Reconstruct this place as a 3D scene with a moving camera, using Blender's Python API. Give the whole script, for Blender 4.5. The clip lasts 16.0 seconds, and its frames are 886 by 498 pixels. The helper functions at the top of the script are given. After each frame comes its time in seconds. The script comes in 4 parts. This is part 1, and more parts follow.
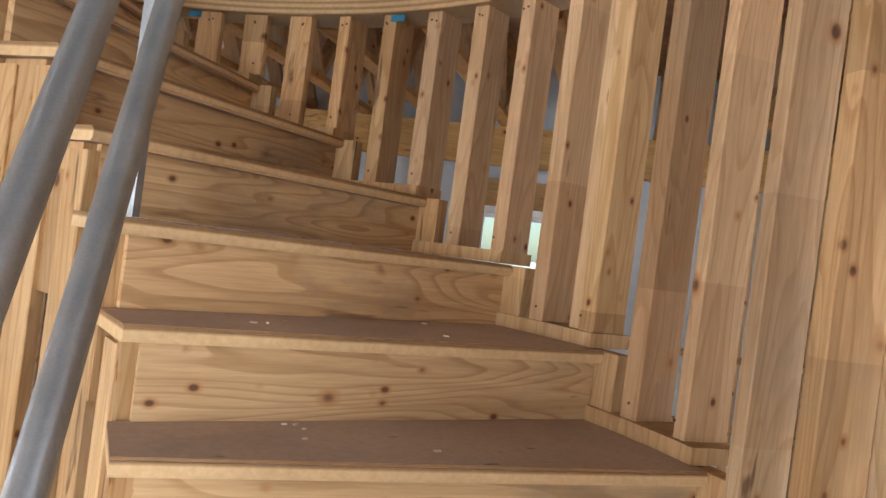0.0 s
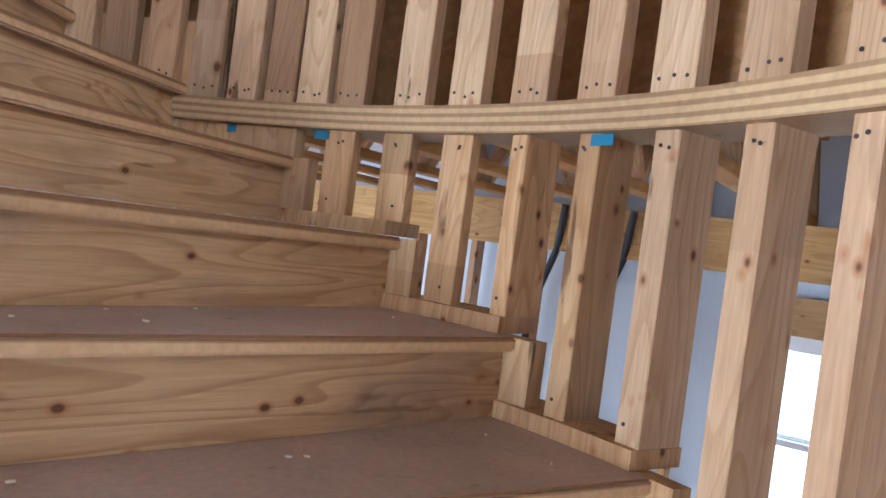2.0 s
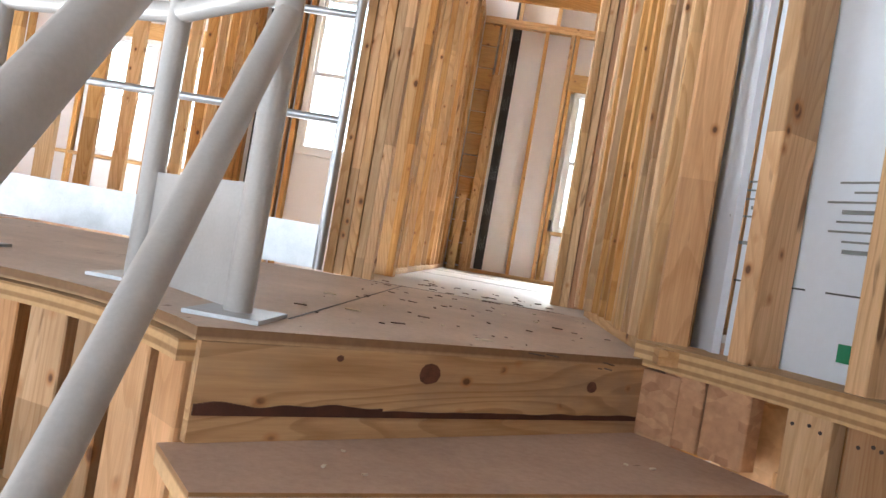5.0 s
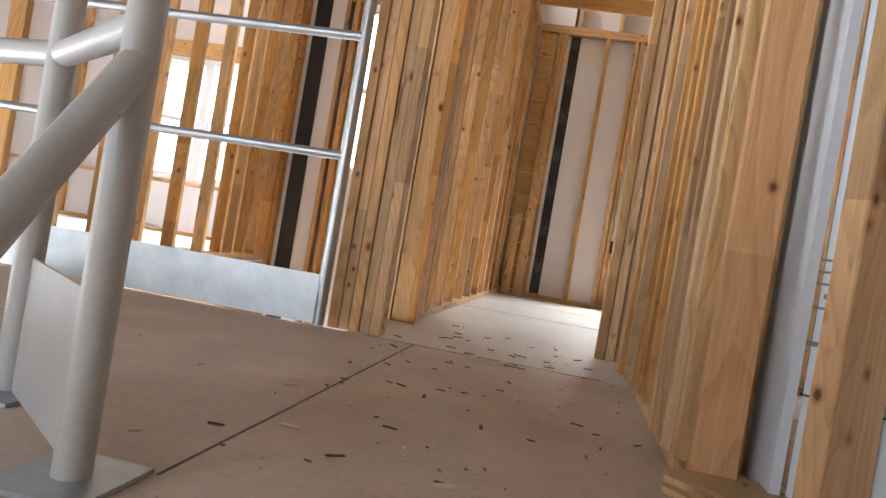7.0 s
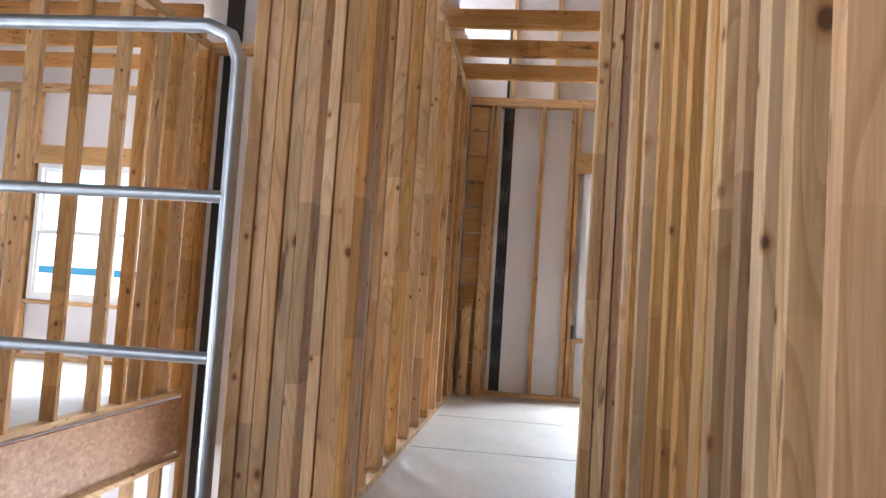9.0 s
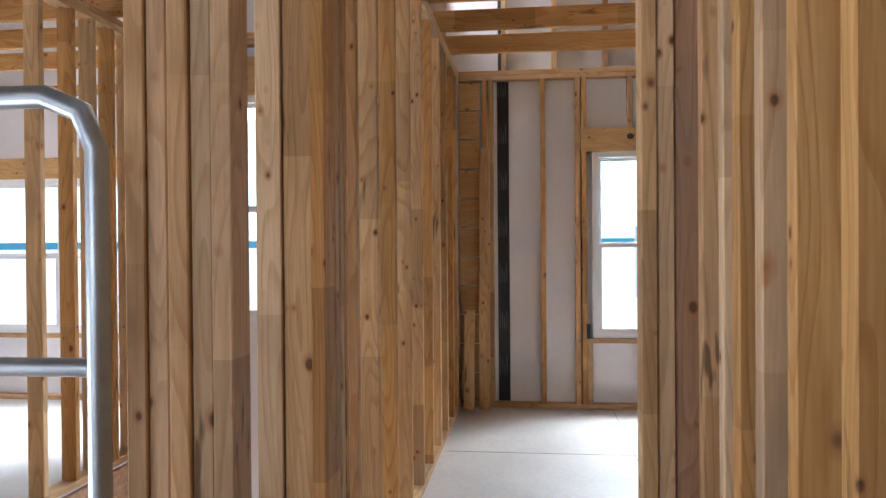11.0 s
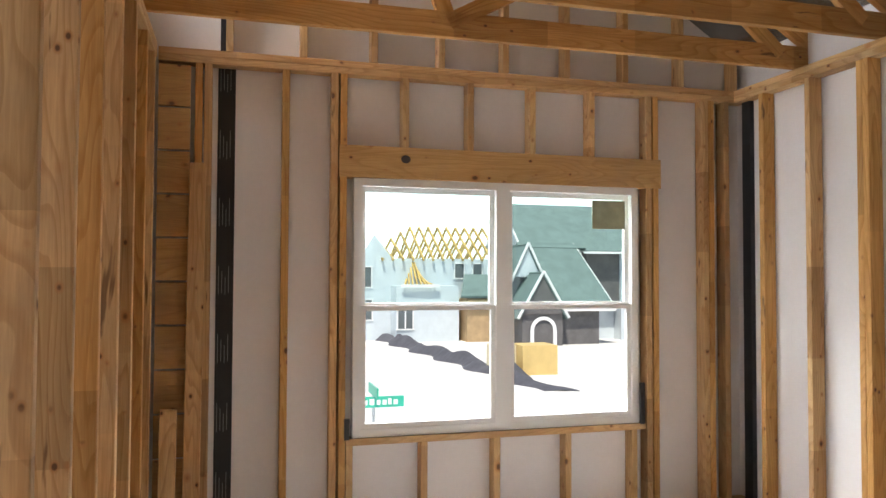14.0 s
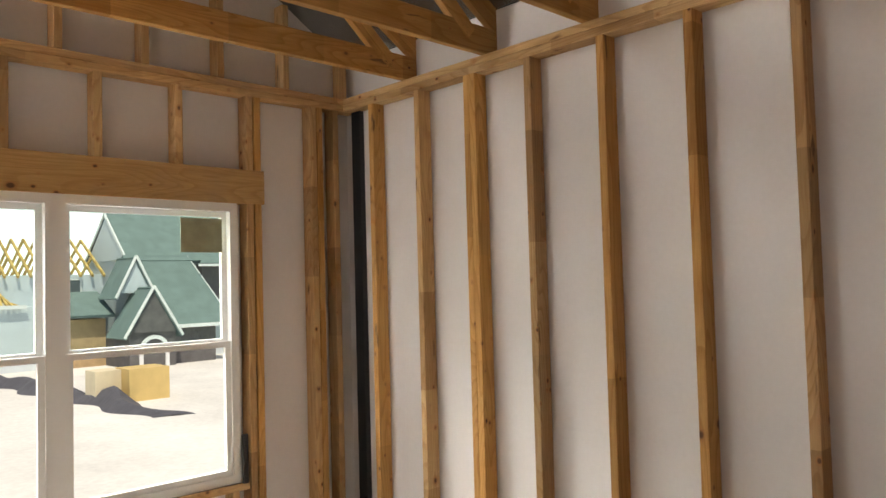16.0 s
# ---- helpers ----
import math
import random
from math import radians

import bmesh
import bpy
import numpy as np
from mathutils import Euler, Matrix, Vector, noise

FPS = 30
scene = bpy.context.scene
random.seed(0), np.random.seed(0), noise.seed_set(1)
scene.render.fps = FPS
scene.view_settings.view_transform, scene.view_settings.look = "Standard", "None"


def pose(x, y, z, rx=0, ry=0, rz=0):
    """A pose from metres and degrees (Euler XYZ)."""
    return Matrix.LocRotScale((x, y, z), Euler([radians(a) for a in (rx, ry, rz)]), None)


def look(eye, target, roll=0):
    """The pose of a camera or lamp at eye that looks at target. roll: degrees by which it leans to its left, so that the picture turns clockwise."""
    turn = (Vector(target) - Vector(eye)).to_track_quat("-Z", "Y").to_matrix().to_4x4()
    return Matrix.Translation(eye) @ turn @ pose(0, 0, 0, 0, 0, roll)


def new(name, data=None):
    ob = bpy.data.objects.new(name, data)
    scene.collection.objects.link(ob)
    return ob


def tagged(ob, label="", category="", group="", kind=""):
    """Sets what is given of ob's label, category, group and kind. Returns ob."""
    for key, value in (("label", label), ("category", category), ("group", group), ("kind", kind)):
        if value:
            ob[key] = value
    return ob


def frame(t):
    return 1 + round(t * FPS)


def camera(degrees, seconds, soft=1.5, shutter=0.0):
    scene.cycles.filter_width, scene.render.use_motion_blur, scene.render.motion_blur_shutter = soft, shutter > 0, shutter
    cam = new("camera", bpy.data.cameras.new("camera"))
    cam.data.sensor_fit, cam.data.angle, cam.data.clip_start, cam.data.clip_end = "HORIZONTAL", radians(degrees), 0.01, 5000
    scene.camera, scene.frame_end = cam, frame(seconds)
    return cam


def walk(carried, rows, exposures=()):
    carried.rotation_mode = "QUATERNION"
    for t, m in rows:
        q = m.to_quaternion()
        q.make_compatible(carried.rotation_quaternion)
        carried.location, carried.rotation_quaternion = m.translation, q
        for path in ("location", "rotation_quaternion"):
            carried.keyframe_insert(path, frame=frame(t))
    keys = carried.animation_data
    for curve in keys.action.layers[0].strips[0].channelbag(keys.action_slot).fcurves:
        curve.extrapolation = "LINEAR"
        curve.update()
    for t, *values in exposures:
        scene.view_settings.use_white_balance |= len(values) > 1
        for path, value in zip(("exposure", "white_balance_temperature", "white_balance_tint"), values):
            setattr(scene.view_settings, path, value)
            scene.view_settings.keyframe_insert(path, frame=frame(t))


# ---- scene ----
cam = camera(60.9, 16.0)
# seconds, place of the eye, turn in degrees
PATH = [
    (0.0, -0.0104, 0.0401, 1.6112, 90.012, -7.547, 13.422),
    (0.5, -0.0693, 0.3641, 1.6836, 91.027, -10.633, 10.075),
    (1.0, -0.1066, 0.683, 1.8453, 88.421, -10.076, 15.721),
    (1.5, -0.2121, 0.9247, 1.9778, 88.199, -8.534, 22.905),
    (2.0, -0.2837, 1.1496, 2.1695, 89.27, -7.523, 33.681),
    (2.5, -0.3103, 1.2618, 2.3472, 90.712, -8.435, 44.678),
    (3.0, -0.4128, 1.4598, 2.548, 88.344, -9.394, 56.079),
    (3.5, -0.5413, 1.6536, 2.6615, 87.85, -9.473, 67.669),
    (4.0, -0.622, 1.7608, 2.8307, 88.048, -8.0, 79.536),
    (4.5, -0.8589, 1.7615, 2.9993, 90.032, -9.114, 89.453),
    (7.0, -1.5121, 1.9274, 3.3204, 89.465, -9.593, 99.918),
    (7.5, -1.7163, 1.9342, 3.4317, 91.207, -7.696, 97.631),
    (8.0, -1.8568, 2.0015, 3.5245, 92.214, -5.695, 95.102),
    (8.5, -2.0081, 1.9913, 3.6487, 93.105, -4.591, 95.681),
    (9.0, -2.2186, 1.901, 3.8017, 93.491, -3.726, 96.793),
    (11.5, -3.2172, 1.7492, 4.3368, 88.378, 1.383, 95.586),
    (12.0, -3.5138, 1.6547, 4.4029, 87.847, 1.396, 92.911),
    (12.5, -3.8249, 1.6567, 4.4637, 88.202, 1.095, 90.554),
    (13.0, -4.1688, 1.5793, 4.4552, 88.822, 0.473, 87.38),
    (13.5, -4.4811, 1.58, 4.4392, 89.961, -0.288, 82.817),
    (14.0, -4.8025, 1.6394, 4.4322, 91.87, -0.214, 74.527),
    (14.5, -5.1448, 1.7315, 4.4463, 93.349, 0.33, 63.538),
    (15.0, -5.4094, 1.959, 4.5268, 93.644, 1.434, 53.441),
    (15.5, -5.402, 2.1019, 4.5166, 92.977, 1.911, 45.312),
    (16.0, -5.4159, 2.1049, 4.5427, 92.331, 1.537, 46.153),
]
walk(cam, [(t, pose(*p)) for t, *p in PATH], [(0.0, 0.35, 6400, 10), (0.5, 0.45, 5600, 10), (1.5, 0.85, 4900, 10), (2.5, 1.15, 5800, 10), (3.0, 1.2, 6300, 10), (3.5, 1.05, 5200, 10), (4.0, 1.1, 5000, 10), (4.5, 1.1, 6100, 10), (7.0, 0.6, 6500, 10), (8.0, 0.5, 6000, 10), (9.0, 0.4, 5800, 10), (11.5, 0.05, 5800, 10), (12.5, 0.05, 6400, 11), (14.0, 0.0, 6800, 11), (15.2, -0.2, 7300, 11), (16.0, -0.35, 7700, 11)])

# ---- light ----
world = bpy.data.worlds.new("sky")
scene.world = world
world.use_nodes = True
wn = world.node_tree.nodes
sky = wn.new("ShaderNodeTexSky")
sky.sky_type, sky.sun_disc = "NISHITA", False
sky.sun_elevation, sky.sun_rotation = radians(63.6), radians(116.6)
wn["Background"].inputs[1].default_value = 0.15
world.node_tree.links.new(sky.outputs[0], wn["Background"].inputs[0])
sun_data = bpy.data.lights.new("sun", "SUN")
sun_data.energy, sun_data.angle, sun_data.color = 5.0, radians(0.5), (1.0, 0.95, 0.88)
sun = new("sun", sun_data)
sun.matrix_world = look((20, -10, 45), (0, 0, 0))


def daylight_fill(eye, target, w, h, watts, color=(0.93, 0.97, 1.0)):
    d = bpy.data.lights.new("fill_lamp", "AREA")
    d.shape, d.size, d.size_y, d.energy, d.color = "RECTANGLE", w, h, watts, color
    ob = new("fill_lamp", d)
    ob.matrix_world = look(eye, target)
    return ob


# Lamps set out of sight at the windows and foyer door boost their daylight.
daylight_fill((-10.7, 3.2, 6.1), (-6.2, 2.5, 3.2), 3.2, 1.2, 760)
daylight_fill((-10.7, -2.25, 6.3), (-7.5, -2.2, 3.6), 2.6, 1.6, 480)
daylight_fill((-9.0, 0.3, 6.6), (-6.5, 0.5, 3.6), 1.4, 1.4, 300)
daylight_fill((-8.4, 0.3, 1.0), (-4, 0.3, 0.6), 1.2, 2.1, 170)
daylight_fill((-0.6, 6.2, 3.4), (-0.6, 3, 0.6), 1.6, 1.2, 70)
# Two fill lamps, added at unseen openings in the east and south walls.
daylight_fill((3.3, -1.6, 4.3), (-3, 0.9, 3.4), 3.6, 2.0, 125)
daylight_fill((-2.2, -5.2, 1.4), (-0.9, 2.0, 1.5), 3.2, 2.2, 390)

FL, LF, RISE = 2.92, -0.12, 0.19          # upper floor, lower floor, one step
CX, CY, R_IN, R_OUT = -1.57, 0.6, 0.98, 2.14   # the stair's circle
A0, DA = 33.8, 10.9                        # angle of nosing 0, angle of a step
TOP = 5.58                                 # underside of the upper walls' top plates


# ---- materials ----
class Mat:
    def __init__(self, name, rough=0.6, metal=0.0):
        self.m = bpy.data.materials.new(name)
        self.m.use_nodes = True
        self.t = self.m.node_tree
        self.b = self.t.nodes["Principled BSDF"]
        self.b.inputs["Roughness"].default_value = rough
        self.b.inputs["Metallic"].default_value = metal

    def n(self, kind, **sets):
        node = self.t.nodes.new("ShaderNode" + kind)
        for k, v in sets.items():
            node.inputs[k.replace("_", " ")].default_value = v
        return node

    def link(self, a, b):
        self.t.links.new(a, b)

    def coords(self, scale, spread=0.0):
        c = self.n("TexCoord")
        mp = self.n("Mapping")
        mp.inputs["Scale"].default_value = scale
        self.link(c.outputs["Object"], mp.inputs["Vector"])
        if spread:
            info = self.n("ObjectInfo")
            mul = self.n("VectorMath")
            mul.operation = "MULTIPLY"
            mul.inputs[1].default_value = (spread, spread * 1.7, spread * 2.3)
            self.link(info.outputs["Random"], mul.inputs[0])
            self.link(mul.outputs[0], mp.inputs["Location"])
        return mp.outputs["Vector"]

    def noise(self, vec, scale, detail=4.0, rough=0.55, dist=0.0):
        x = self.n("TexNoise", Scale=scale, Detail=detail, Roughness=rough, Distortion=dist)
        self.link(vec, x.inputs["Vector"])
        return x.outputs["Fac"]

    def ramp(self, fac, stops):
        r = self.n("ValToRGB")
        e = r.color_ramp.elements
        while len(e) < len(stops):
            e.new(0.5)
        for el, (p, c) in zip(e, stops):
            el.position, el.color = p, (*c, 1) if len(c) == 3 else (c[0], c[0], c[0], 1)
        self.link(fac, r.inputs[0])
        return r.outputs["Color"]

    def mix(self, kind, fac, a, b):
        x = self.n("Mix")
        x.data_type, x.blend_type = "RGBA", kind
        for s, v in ((x.inputs[0], fac), (x.inputs[6], a), (x.inputs[7], b)):
            if isinstance(v, (int, float)):
                s.default_value = v
            elif isinstance(v, tuple):
                s.default_value = (*v, 1)
            else:
                self.link(v, s)
        return x.outputs[2]

    def color(self, c):
        if isinstance(c, tuple):
            self.b.inputs["Base Color"].default_value = (*c, 1)
        else:
            self.link(c, self.b.inputs["Base Color"])

    def bump(self, fac, strength, distance=0.003):
        x = self.n("Bump", Strength=strength, Distance=distance)
        self.link(fac, x.inputs["Height"])
        self.link(x.outputs[0], self.b.inputs["Normal"])


def wood(name, light, dark, axis=2, vary=0.5, knots=1.0, grey=0.25, step=0.85, figure=0.6, wane=0.8):
    """Sawn softwood with its grain along one local axis, each board a little different."""
    m = Mat(name, 0.68)
    m.b.inputs["Specular IOR Level"].default_value = 0.3
    info = m.n("ObjectInfo")

    def along(k, spread):
        s = [1.0, 1.0, 1.0]
        s[axis] = k
        return m.coords(s, spread)

    def math_node(kind, a, b):
        x = m.n("Math")
        x.operation = kind
        for sock, v in ((x.inputs[0], a), (x.inputs[1], b)):
            if isinstance(v, (int, float)):
                sock.default_value = v
            else:
                m.link(v, sock)
        return x.outputs[0]

    # growth rings: level lines of a slow noise, drawn out along the board
    slow = m.noise(along(0.13, 37.0), 4.2, 2.0, 0.45, 0.25)
    rings = math_node("FRACT", math_node("MULTIPLY", slow, 26.0), 0.0)
    late = m.ramp(rings, [(0.0, (0.0,)), (0.62, (0.25,)), (0.86, (1.0,)), (0.97, (0.85,)), (1.0, (0.0,))])
    fine = m.noise(along(0.05, 37.0), 170.0, 3.0, 0.6)
    bands = m.noise(along(0.06, 19.0), 24.0, 3.0, 0.5, 0.5)
    base = m.ramp(bands, [(0.34, tuple(0.55 * q + 0.45 * p for p, q in zip(dark, light))), (0.62, light)])
    base = m.mix("MIX", m.mix("MULTIPLY", 1.0, late, (figure, figure, figure)), base, dark)
    base = m.mix("MULTIPLY", 0.4, base, m.ramp(fine, [(0.3, (0.58, 0.48, 0.38)), (0.68, (1, 1, 1))]))
    tint = m.ramp(info.outputs["Random"], [(0.0, (0.58, 0.44, 0.32)), (0.2, (1.0, 0.86, 0.72)), (0.42, (1.10, 1.02, 0.88)),
                                           (0.6, (0.86, 0.82, 0.74)), (0.8, (1.08, 0.86, 0.66)), (1.0, (0.70, 0.66, 0.60))])
    base = m.mix("MULTIPLY", vary, base, tint)
    # finger-jointed lengths of different shade
    sp = m.n("SeparateXYZ")
    m.link(m.n("TexCoord").outputs["Object"], sp.inputs[0])
    cell = math_node("FLOOR", math_node("ADD", math_node("MULTIPLY", sp.outputs[axis], 1.9), math_node("MULTIPLY", info.outputs["Random"], 57.3)), 0.0)
    shade = m.n("TexWhiteNoise")
    shade.noise_dimensions = "1D"
    m.link(cell, shade.inputs["W"])
    joint = m.ramp(shade.outputs["Value"], [(0.0, (0.66, 0.58, 0.50)), (0.3, (0.95, 0.9, 0.82)), (0.6, (1.06, 1.0, 0.93)), (0.85, (0.86, 0.84, 0.78)), (1.0, (0.62, 0.57, 0.5))])
    base = m.mix("MULTIPLY", step, base, joint)
    # weather stains
    stain = m.noise(along(0.6, 23.0), 3.6, 5.0, 0.62)
    base = m.mix("MIX", m.ramp(stain, [(0.52, (0.0,)), (0.78, (grey * 1.7,))]), base, (0.27, 0.22, 0.17))
    # bark and pitch streaks
    streak = m.noise(along(0.16, 47.0), 15.0, 3.0, 0.6, 0.3)
    base = m.mix("MIX", m.ramp(streak, [(0.665, (0.0,)), (0.71, (wane,))]), base, (0.13, 0.065, 0.03))
    # knots of two sizes, with a red rim
    for scale, lo, hi, spread in ((8.5, 0.075, 0.13, 61.0), (17.0, 0.085, 0.15, 83.0)):
        vo = m.n("TexVoronoi", Scale=scale, Randomness=1.0)
        m.link(along(0.7, spread), vo.inputs["Vector"])
        some = m.ramp(m.noise(m.coords((1, 1, 1), spread + 9.0), 5.0, 1.0), [(0.51, (0.0,)), (0.57, (knots,))])
        rim = m.ramp(vo.outputs["Distance"], [(hi, (0.7,)), (hi * 1.7, (0.0,))])
        base = m.mix("MIX", m.mix("MULTIPLY", 1.0, rim, some), base, (0.42, 0.19, 0.07))
        core = m.ramp(vo.outputs["Distance"], [(lo, (0.95,)), (hi, (0.0,))])
        base = m.mix("MIX", m.mix("MULTIPLY", 1.0, core, some), base, (0.11, 0.05, 0.025))
    m.color(base)
    m.bump(m.mix("MIX", 0.5, late, fine), 0.3, 0.002)
    return m.m


PINE = wood("pine_stud", (0.72, 0.53, 0.32), (0.47, 0.29, 0.13))
RED_PINE = wood("reddish_pine", (0.52, 0.32, 0.20), (0.34, 0.18, 0.09), vary=0.2, step=0.15)
PINE_PALE = wood("pale_pine_stud", (0.76, 0.60, 0.43), (0.54, 0.38, 0.23), vary=0.8)
PINE_GOLD = wood("golden_pine", (0.68, 0.43, 0.18), (0.44, 0.22, 0.06), vary=0.45, grey=0.12)
RISER_WOOD = wood("riser_board", (0.74, 0.55, 0.33), (0.46, 0.30, 0.15), axis=0, vary=0.5, knots=0.95, grey=0.5, step=0.0, figure=0.75, wane=0.5)
PINE_Y = wood("header_board", (0.60, 0.38, 0.17), (0.44, 0.25, 0.09), axis=1, vary=0.3, step=0.0, wane=0.2)
PINE_X = wood("cross_board", (0.60, 0.40, 0.20), (0.44, 0.27, 0.11), axis=0, vary=0.3, step=0.0)

PINE_GOLD_X = wood("golden_beam", (0.66, 0.43, 0.18), (0.44, 0.24, 0.07), axis=0, vary=0.3, step=0.0)


def plywood(name, top, edge_a, edge_b, layers=70.0):
    """Plywood: dusty face, striped edge."""
    m = Mat(name, 0.7)
    v = m.coords((1, 1, 1), 13.0)
    big = m.noise(v, 2.6, 5.0, 0.6)
    fine = m.noise(v, 60.0, 4.0, 0.65)
    face = m.ramp(big, [(0.3, tuple(c * 0.72 for c in top)), (0.7, top)])
    face = m.mix("MULTIPLY", 0.4, face, m.ramp(fine, [(0.3, (0.65, 0.6, 0.55)), (0.65, (1, 1, 1))]))
    spots = m.noise(m.coords((1, 2.5, 1), 5.0), 14.0, 2.0, 0.4)
    face = m.mix("MIX", m.ramp(spots, [(0.72, (0.0,)), (0.78, (0.7,))]), face, (0.12, 0.08, 0.055))
    wv = m.n("TexWave", Scale=layers / 6.283 * 0.6, Distortion=0.6, Detail=1.0)
    wv.bands_direction = "Z"
    m.link(m.coords((0.15, 0.15, 1.0)), wv.inputs["Vector"])
    edge = m.ramp(wv.outputs["Fac"], [(0.25, edge_b), (0.6, edge_a)])
    edge = m.mix("MULTIPLY", 0.4, edge, m.ramp(fine, [(0.3, (0.55, 0.5, 0.45)), (0.65, (1, 1, 1))]))
    geo = m.n("NewGeometry")
    sep = m.n("SeparateXYZ")
    m.link(geo.outputs["Normal"], sep.inputs[0])
    ab = m.n("Math")
    ab.operation = "ABSOLUTE"
    m.link(sep.outputs["Z"], ab.inputs[0])
    m.color(m.mix("MIX", m.ramp(ab.outputs[0], [(0.5, (0.0,)), (0.7, (1.0,))]), edge, face))
    m.bump(fine, 0.25)
    return m.m


TREAD = plywood("tread_plywood", (0.58, 0.43, 0.34), (0.72, 0.50, 0.27), (0.32, 0.18, 0.08))
SUBFLOOR = plywood("subfloor", (0.66, 0.55, 0.47), (0.5, 0.35, 0.2), (0.25, 0.15, 0.08))
RING = plywood("plywood_ring", (0.50, 0.34, 0.18), (0.60, 0.41, 0.21), (0.36, 0.22, 0.10), 150.0)


def osb(name, a, b):
    m = Mat(name, 0.65)
    v = m.n("TexVoronoi", Scale=24.0)
    m.link(m.coords((1, 1, 1.8)), v.inputs["Vector"])
    c = m.mix("MULTIPLY", 0.6, m.ramp(v.outputs["Color"], [(0.0, a), (1.0, b)]), m.ramp(m.noise(m.coords((1, 1, 1)), 40.0), [(0.3, (0.6, 0.55, 0.5)), (0.7, (1, 1, 1))]))
    m.color(c)
    m.bump(v.outputs["Color"], 0.2)
    return m.m


OSB = osb("osb_board", (0.42, 0.22, 0.12), (0.62, 0.38, 0.22))
OSB_DARK = osb("old_osb_board", (0.36, 0.19, 0.07), (0.5, 0.29, 0.12))


def sheet(name, c, rough=0.5, amount=0.12, scale=1.5, metal=0.0):
    m = Mat(name, rough, metal)
    f = m.noise(m.coords((1, 1, 1), 9.0), scale, 5.0, 0.6)
    g = m.noise(m.coords((1, 1, 1), 3.0), scale * 30, 3.0, 0.6)
    col = m.ramp(f, [(0.3, tuple(x * (1 - amount) for x in c)), (0.7, c)])
    col = m.mix("MULTIPLY", amount, col, m.ramp(g, [(0.35, (0.6, 0.6, 0.6)), (0.65, (1, 1, 1))]))
    m.color(col)
    m.bump(g, 0.1)
    return m.m


BOARD = sheet("white_foam_board", (0.80, 0.78, 0.80), 0.45, 0.06)
BOARD_BLUE = sheet("bluish_foam_board", (0.70, 0.78, 0.88), 0.4, 0.06)
BLACK = sheet("black_flashing", (0.018, 0.018, 0.022), 0.45, 0.3, 6.0)
INK = sheet("black_print", (0.05, 0.06, 0.07), 0.6)
GREEN_INK = sheet("green_print", (0.02, 0.25, 0.12), 0.6)
GREY_INK = sheet("grey_print", (0.22, 0.25, 0.26), 0.6)
GALV = sheet("galvanised_steel", (0.50, 0.54, 0.58), 0.38, 0.25, 9.0, 0.85)
PIPE = sheet("pale_painted_pipe", (0.48, 0.49, 0.49), 0.42, 0.15, 5.0)
VINYL = sheet("white_vinyl", (0.82, 0.82, 0.82), 0.35, 0.04)
KNOT = sheet("resin_knot", (0.16, 0.06, 0.035), 0.5, 0.5, 60.0)
DARK = sheet("dark_nail", (0.05, 0.035, 0.03), 0.5)
FOIL = sheet("foil_deck", (0.34, 0.35, 0.36), 0.24, 0.3, 4.0, 0.8)
DECK = osb("roof_deck", (0.28, 0.15, 0.07), (0.42, 0.24, 0.12))
TAPE = sheet("blue_tape", (0.04, 0.25, 0.42), 0.6)
DIRT = sheet("pale_sand", (0.82, 0.80, 0.76), 0.9, 0.25, 0.15)
FENCE_SHADOW = sheet("silt_fence_with_shadow", (0.10, 0.10, 0.12), 0.9, 0.3)
# Grey green shingles, lightened so the colour holds the glare over far roofs.
SHINGLE = sheet("glare_washed_shingles", (0.19, 0.26, 0.25), 0.85, 0.25, 1.2)
WRAP = sheet("house_wrap", (0.62, 0.68, 0.72), 0.6, 0.1)
STONE = sheet("dark_stone", (0.16, 0.15, 0.15), 0.8, 0.3)
GREENSIGN = sheet("green_sign", (0.02, 0.40, 0.28), 0.4)
SEA = sheet("sea", (0.05, 0.22, 0.34), 0.25)
YELLOW = sheet("yellow_box", (0.70, 0.50, 0.20), 0.6)
YARN = wood("raw_truss_timber", (0.80, 0.62, 0.26), (0.62, 0.44, 0.14), vary=0.2, knots=0.0, wane=0.0)
g = Mat("window_glass", 0.02)
g.b.inputs["Transmission Weight"].default_value = 1.0
g.b.inputs["IOR"].default_value = 1.01
g.b.inputs["Base Color"].default_value = (0.97, 1.0, 0.99, 1)
GLASS = g.m
g = Mat("tinted_glass", 0.02)
g.b.inputs["Transmission Weight"].default_value = 1.0
g.b.inputs["IOR"].default_value = 1.01
g.b.inputs["Base Color"].default_value = (0.80, 0.95, 0.92, 1)
GLASS_UP = g.m


# ---- mesh helpers ----
MESHES = {}


def bar_mesh(w, d, h, c=0.003):
    """A sawn bar w x d with eased long edges, h long along z from its origin."""
    key = (round(w, 3), round(d, 3), round(h, 3), c)
    if key not in MESHES:
        a, b = w / 2, d / 2
        ring = [(a, b - c), (a - c, b), (-a + c, b), (-a, b - c), (-a, -b + c), (-a + c, -b), (a - c, -b), (a, -b + c)]
        me = bpy.data.meshes.new("bar")
        me.from_pydata([(x, y, z) for z in (0, h) for x, y in ring], [],
                       [(i, (i + 1) % 8, 8 + (i + 1) % 8, 8 + i) for i in range(8)] + [tuple(range(7, -1, -1)), tuple(range(8, 16))])
        MESHES[key] = me
    return MESHES[key]


def mesh_of(bm, name="mesh"):
    me = bpy.data.meshes.new(name)
    bm.normal_update()
    bm.to_mesh(me)
    bm.free()
    return me


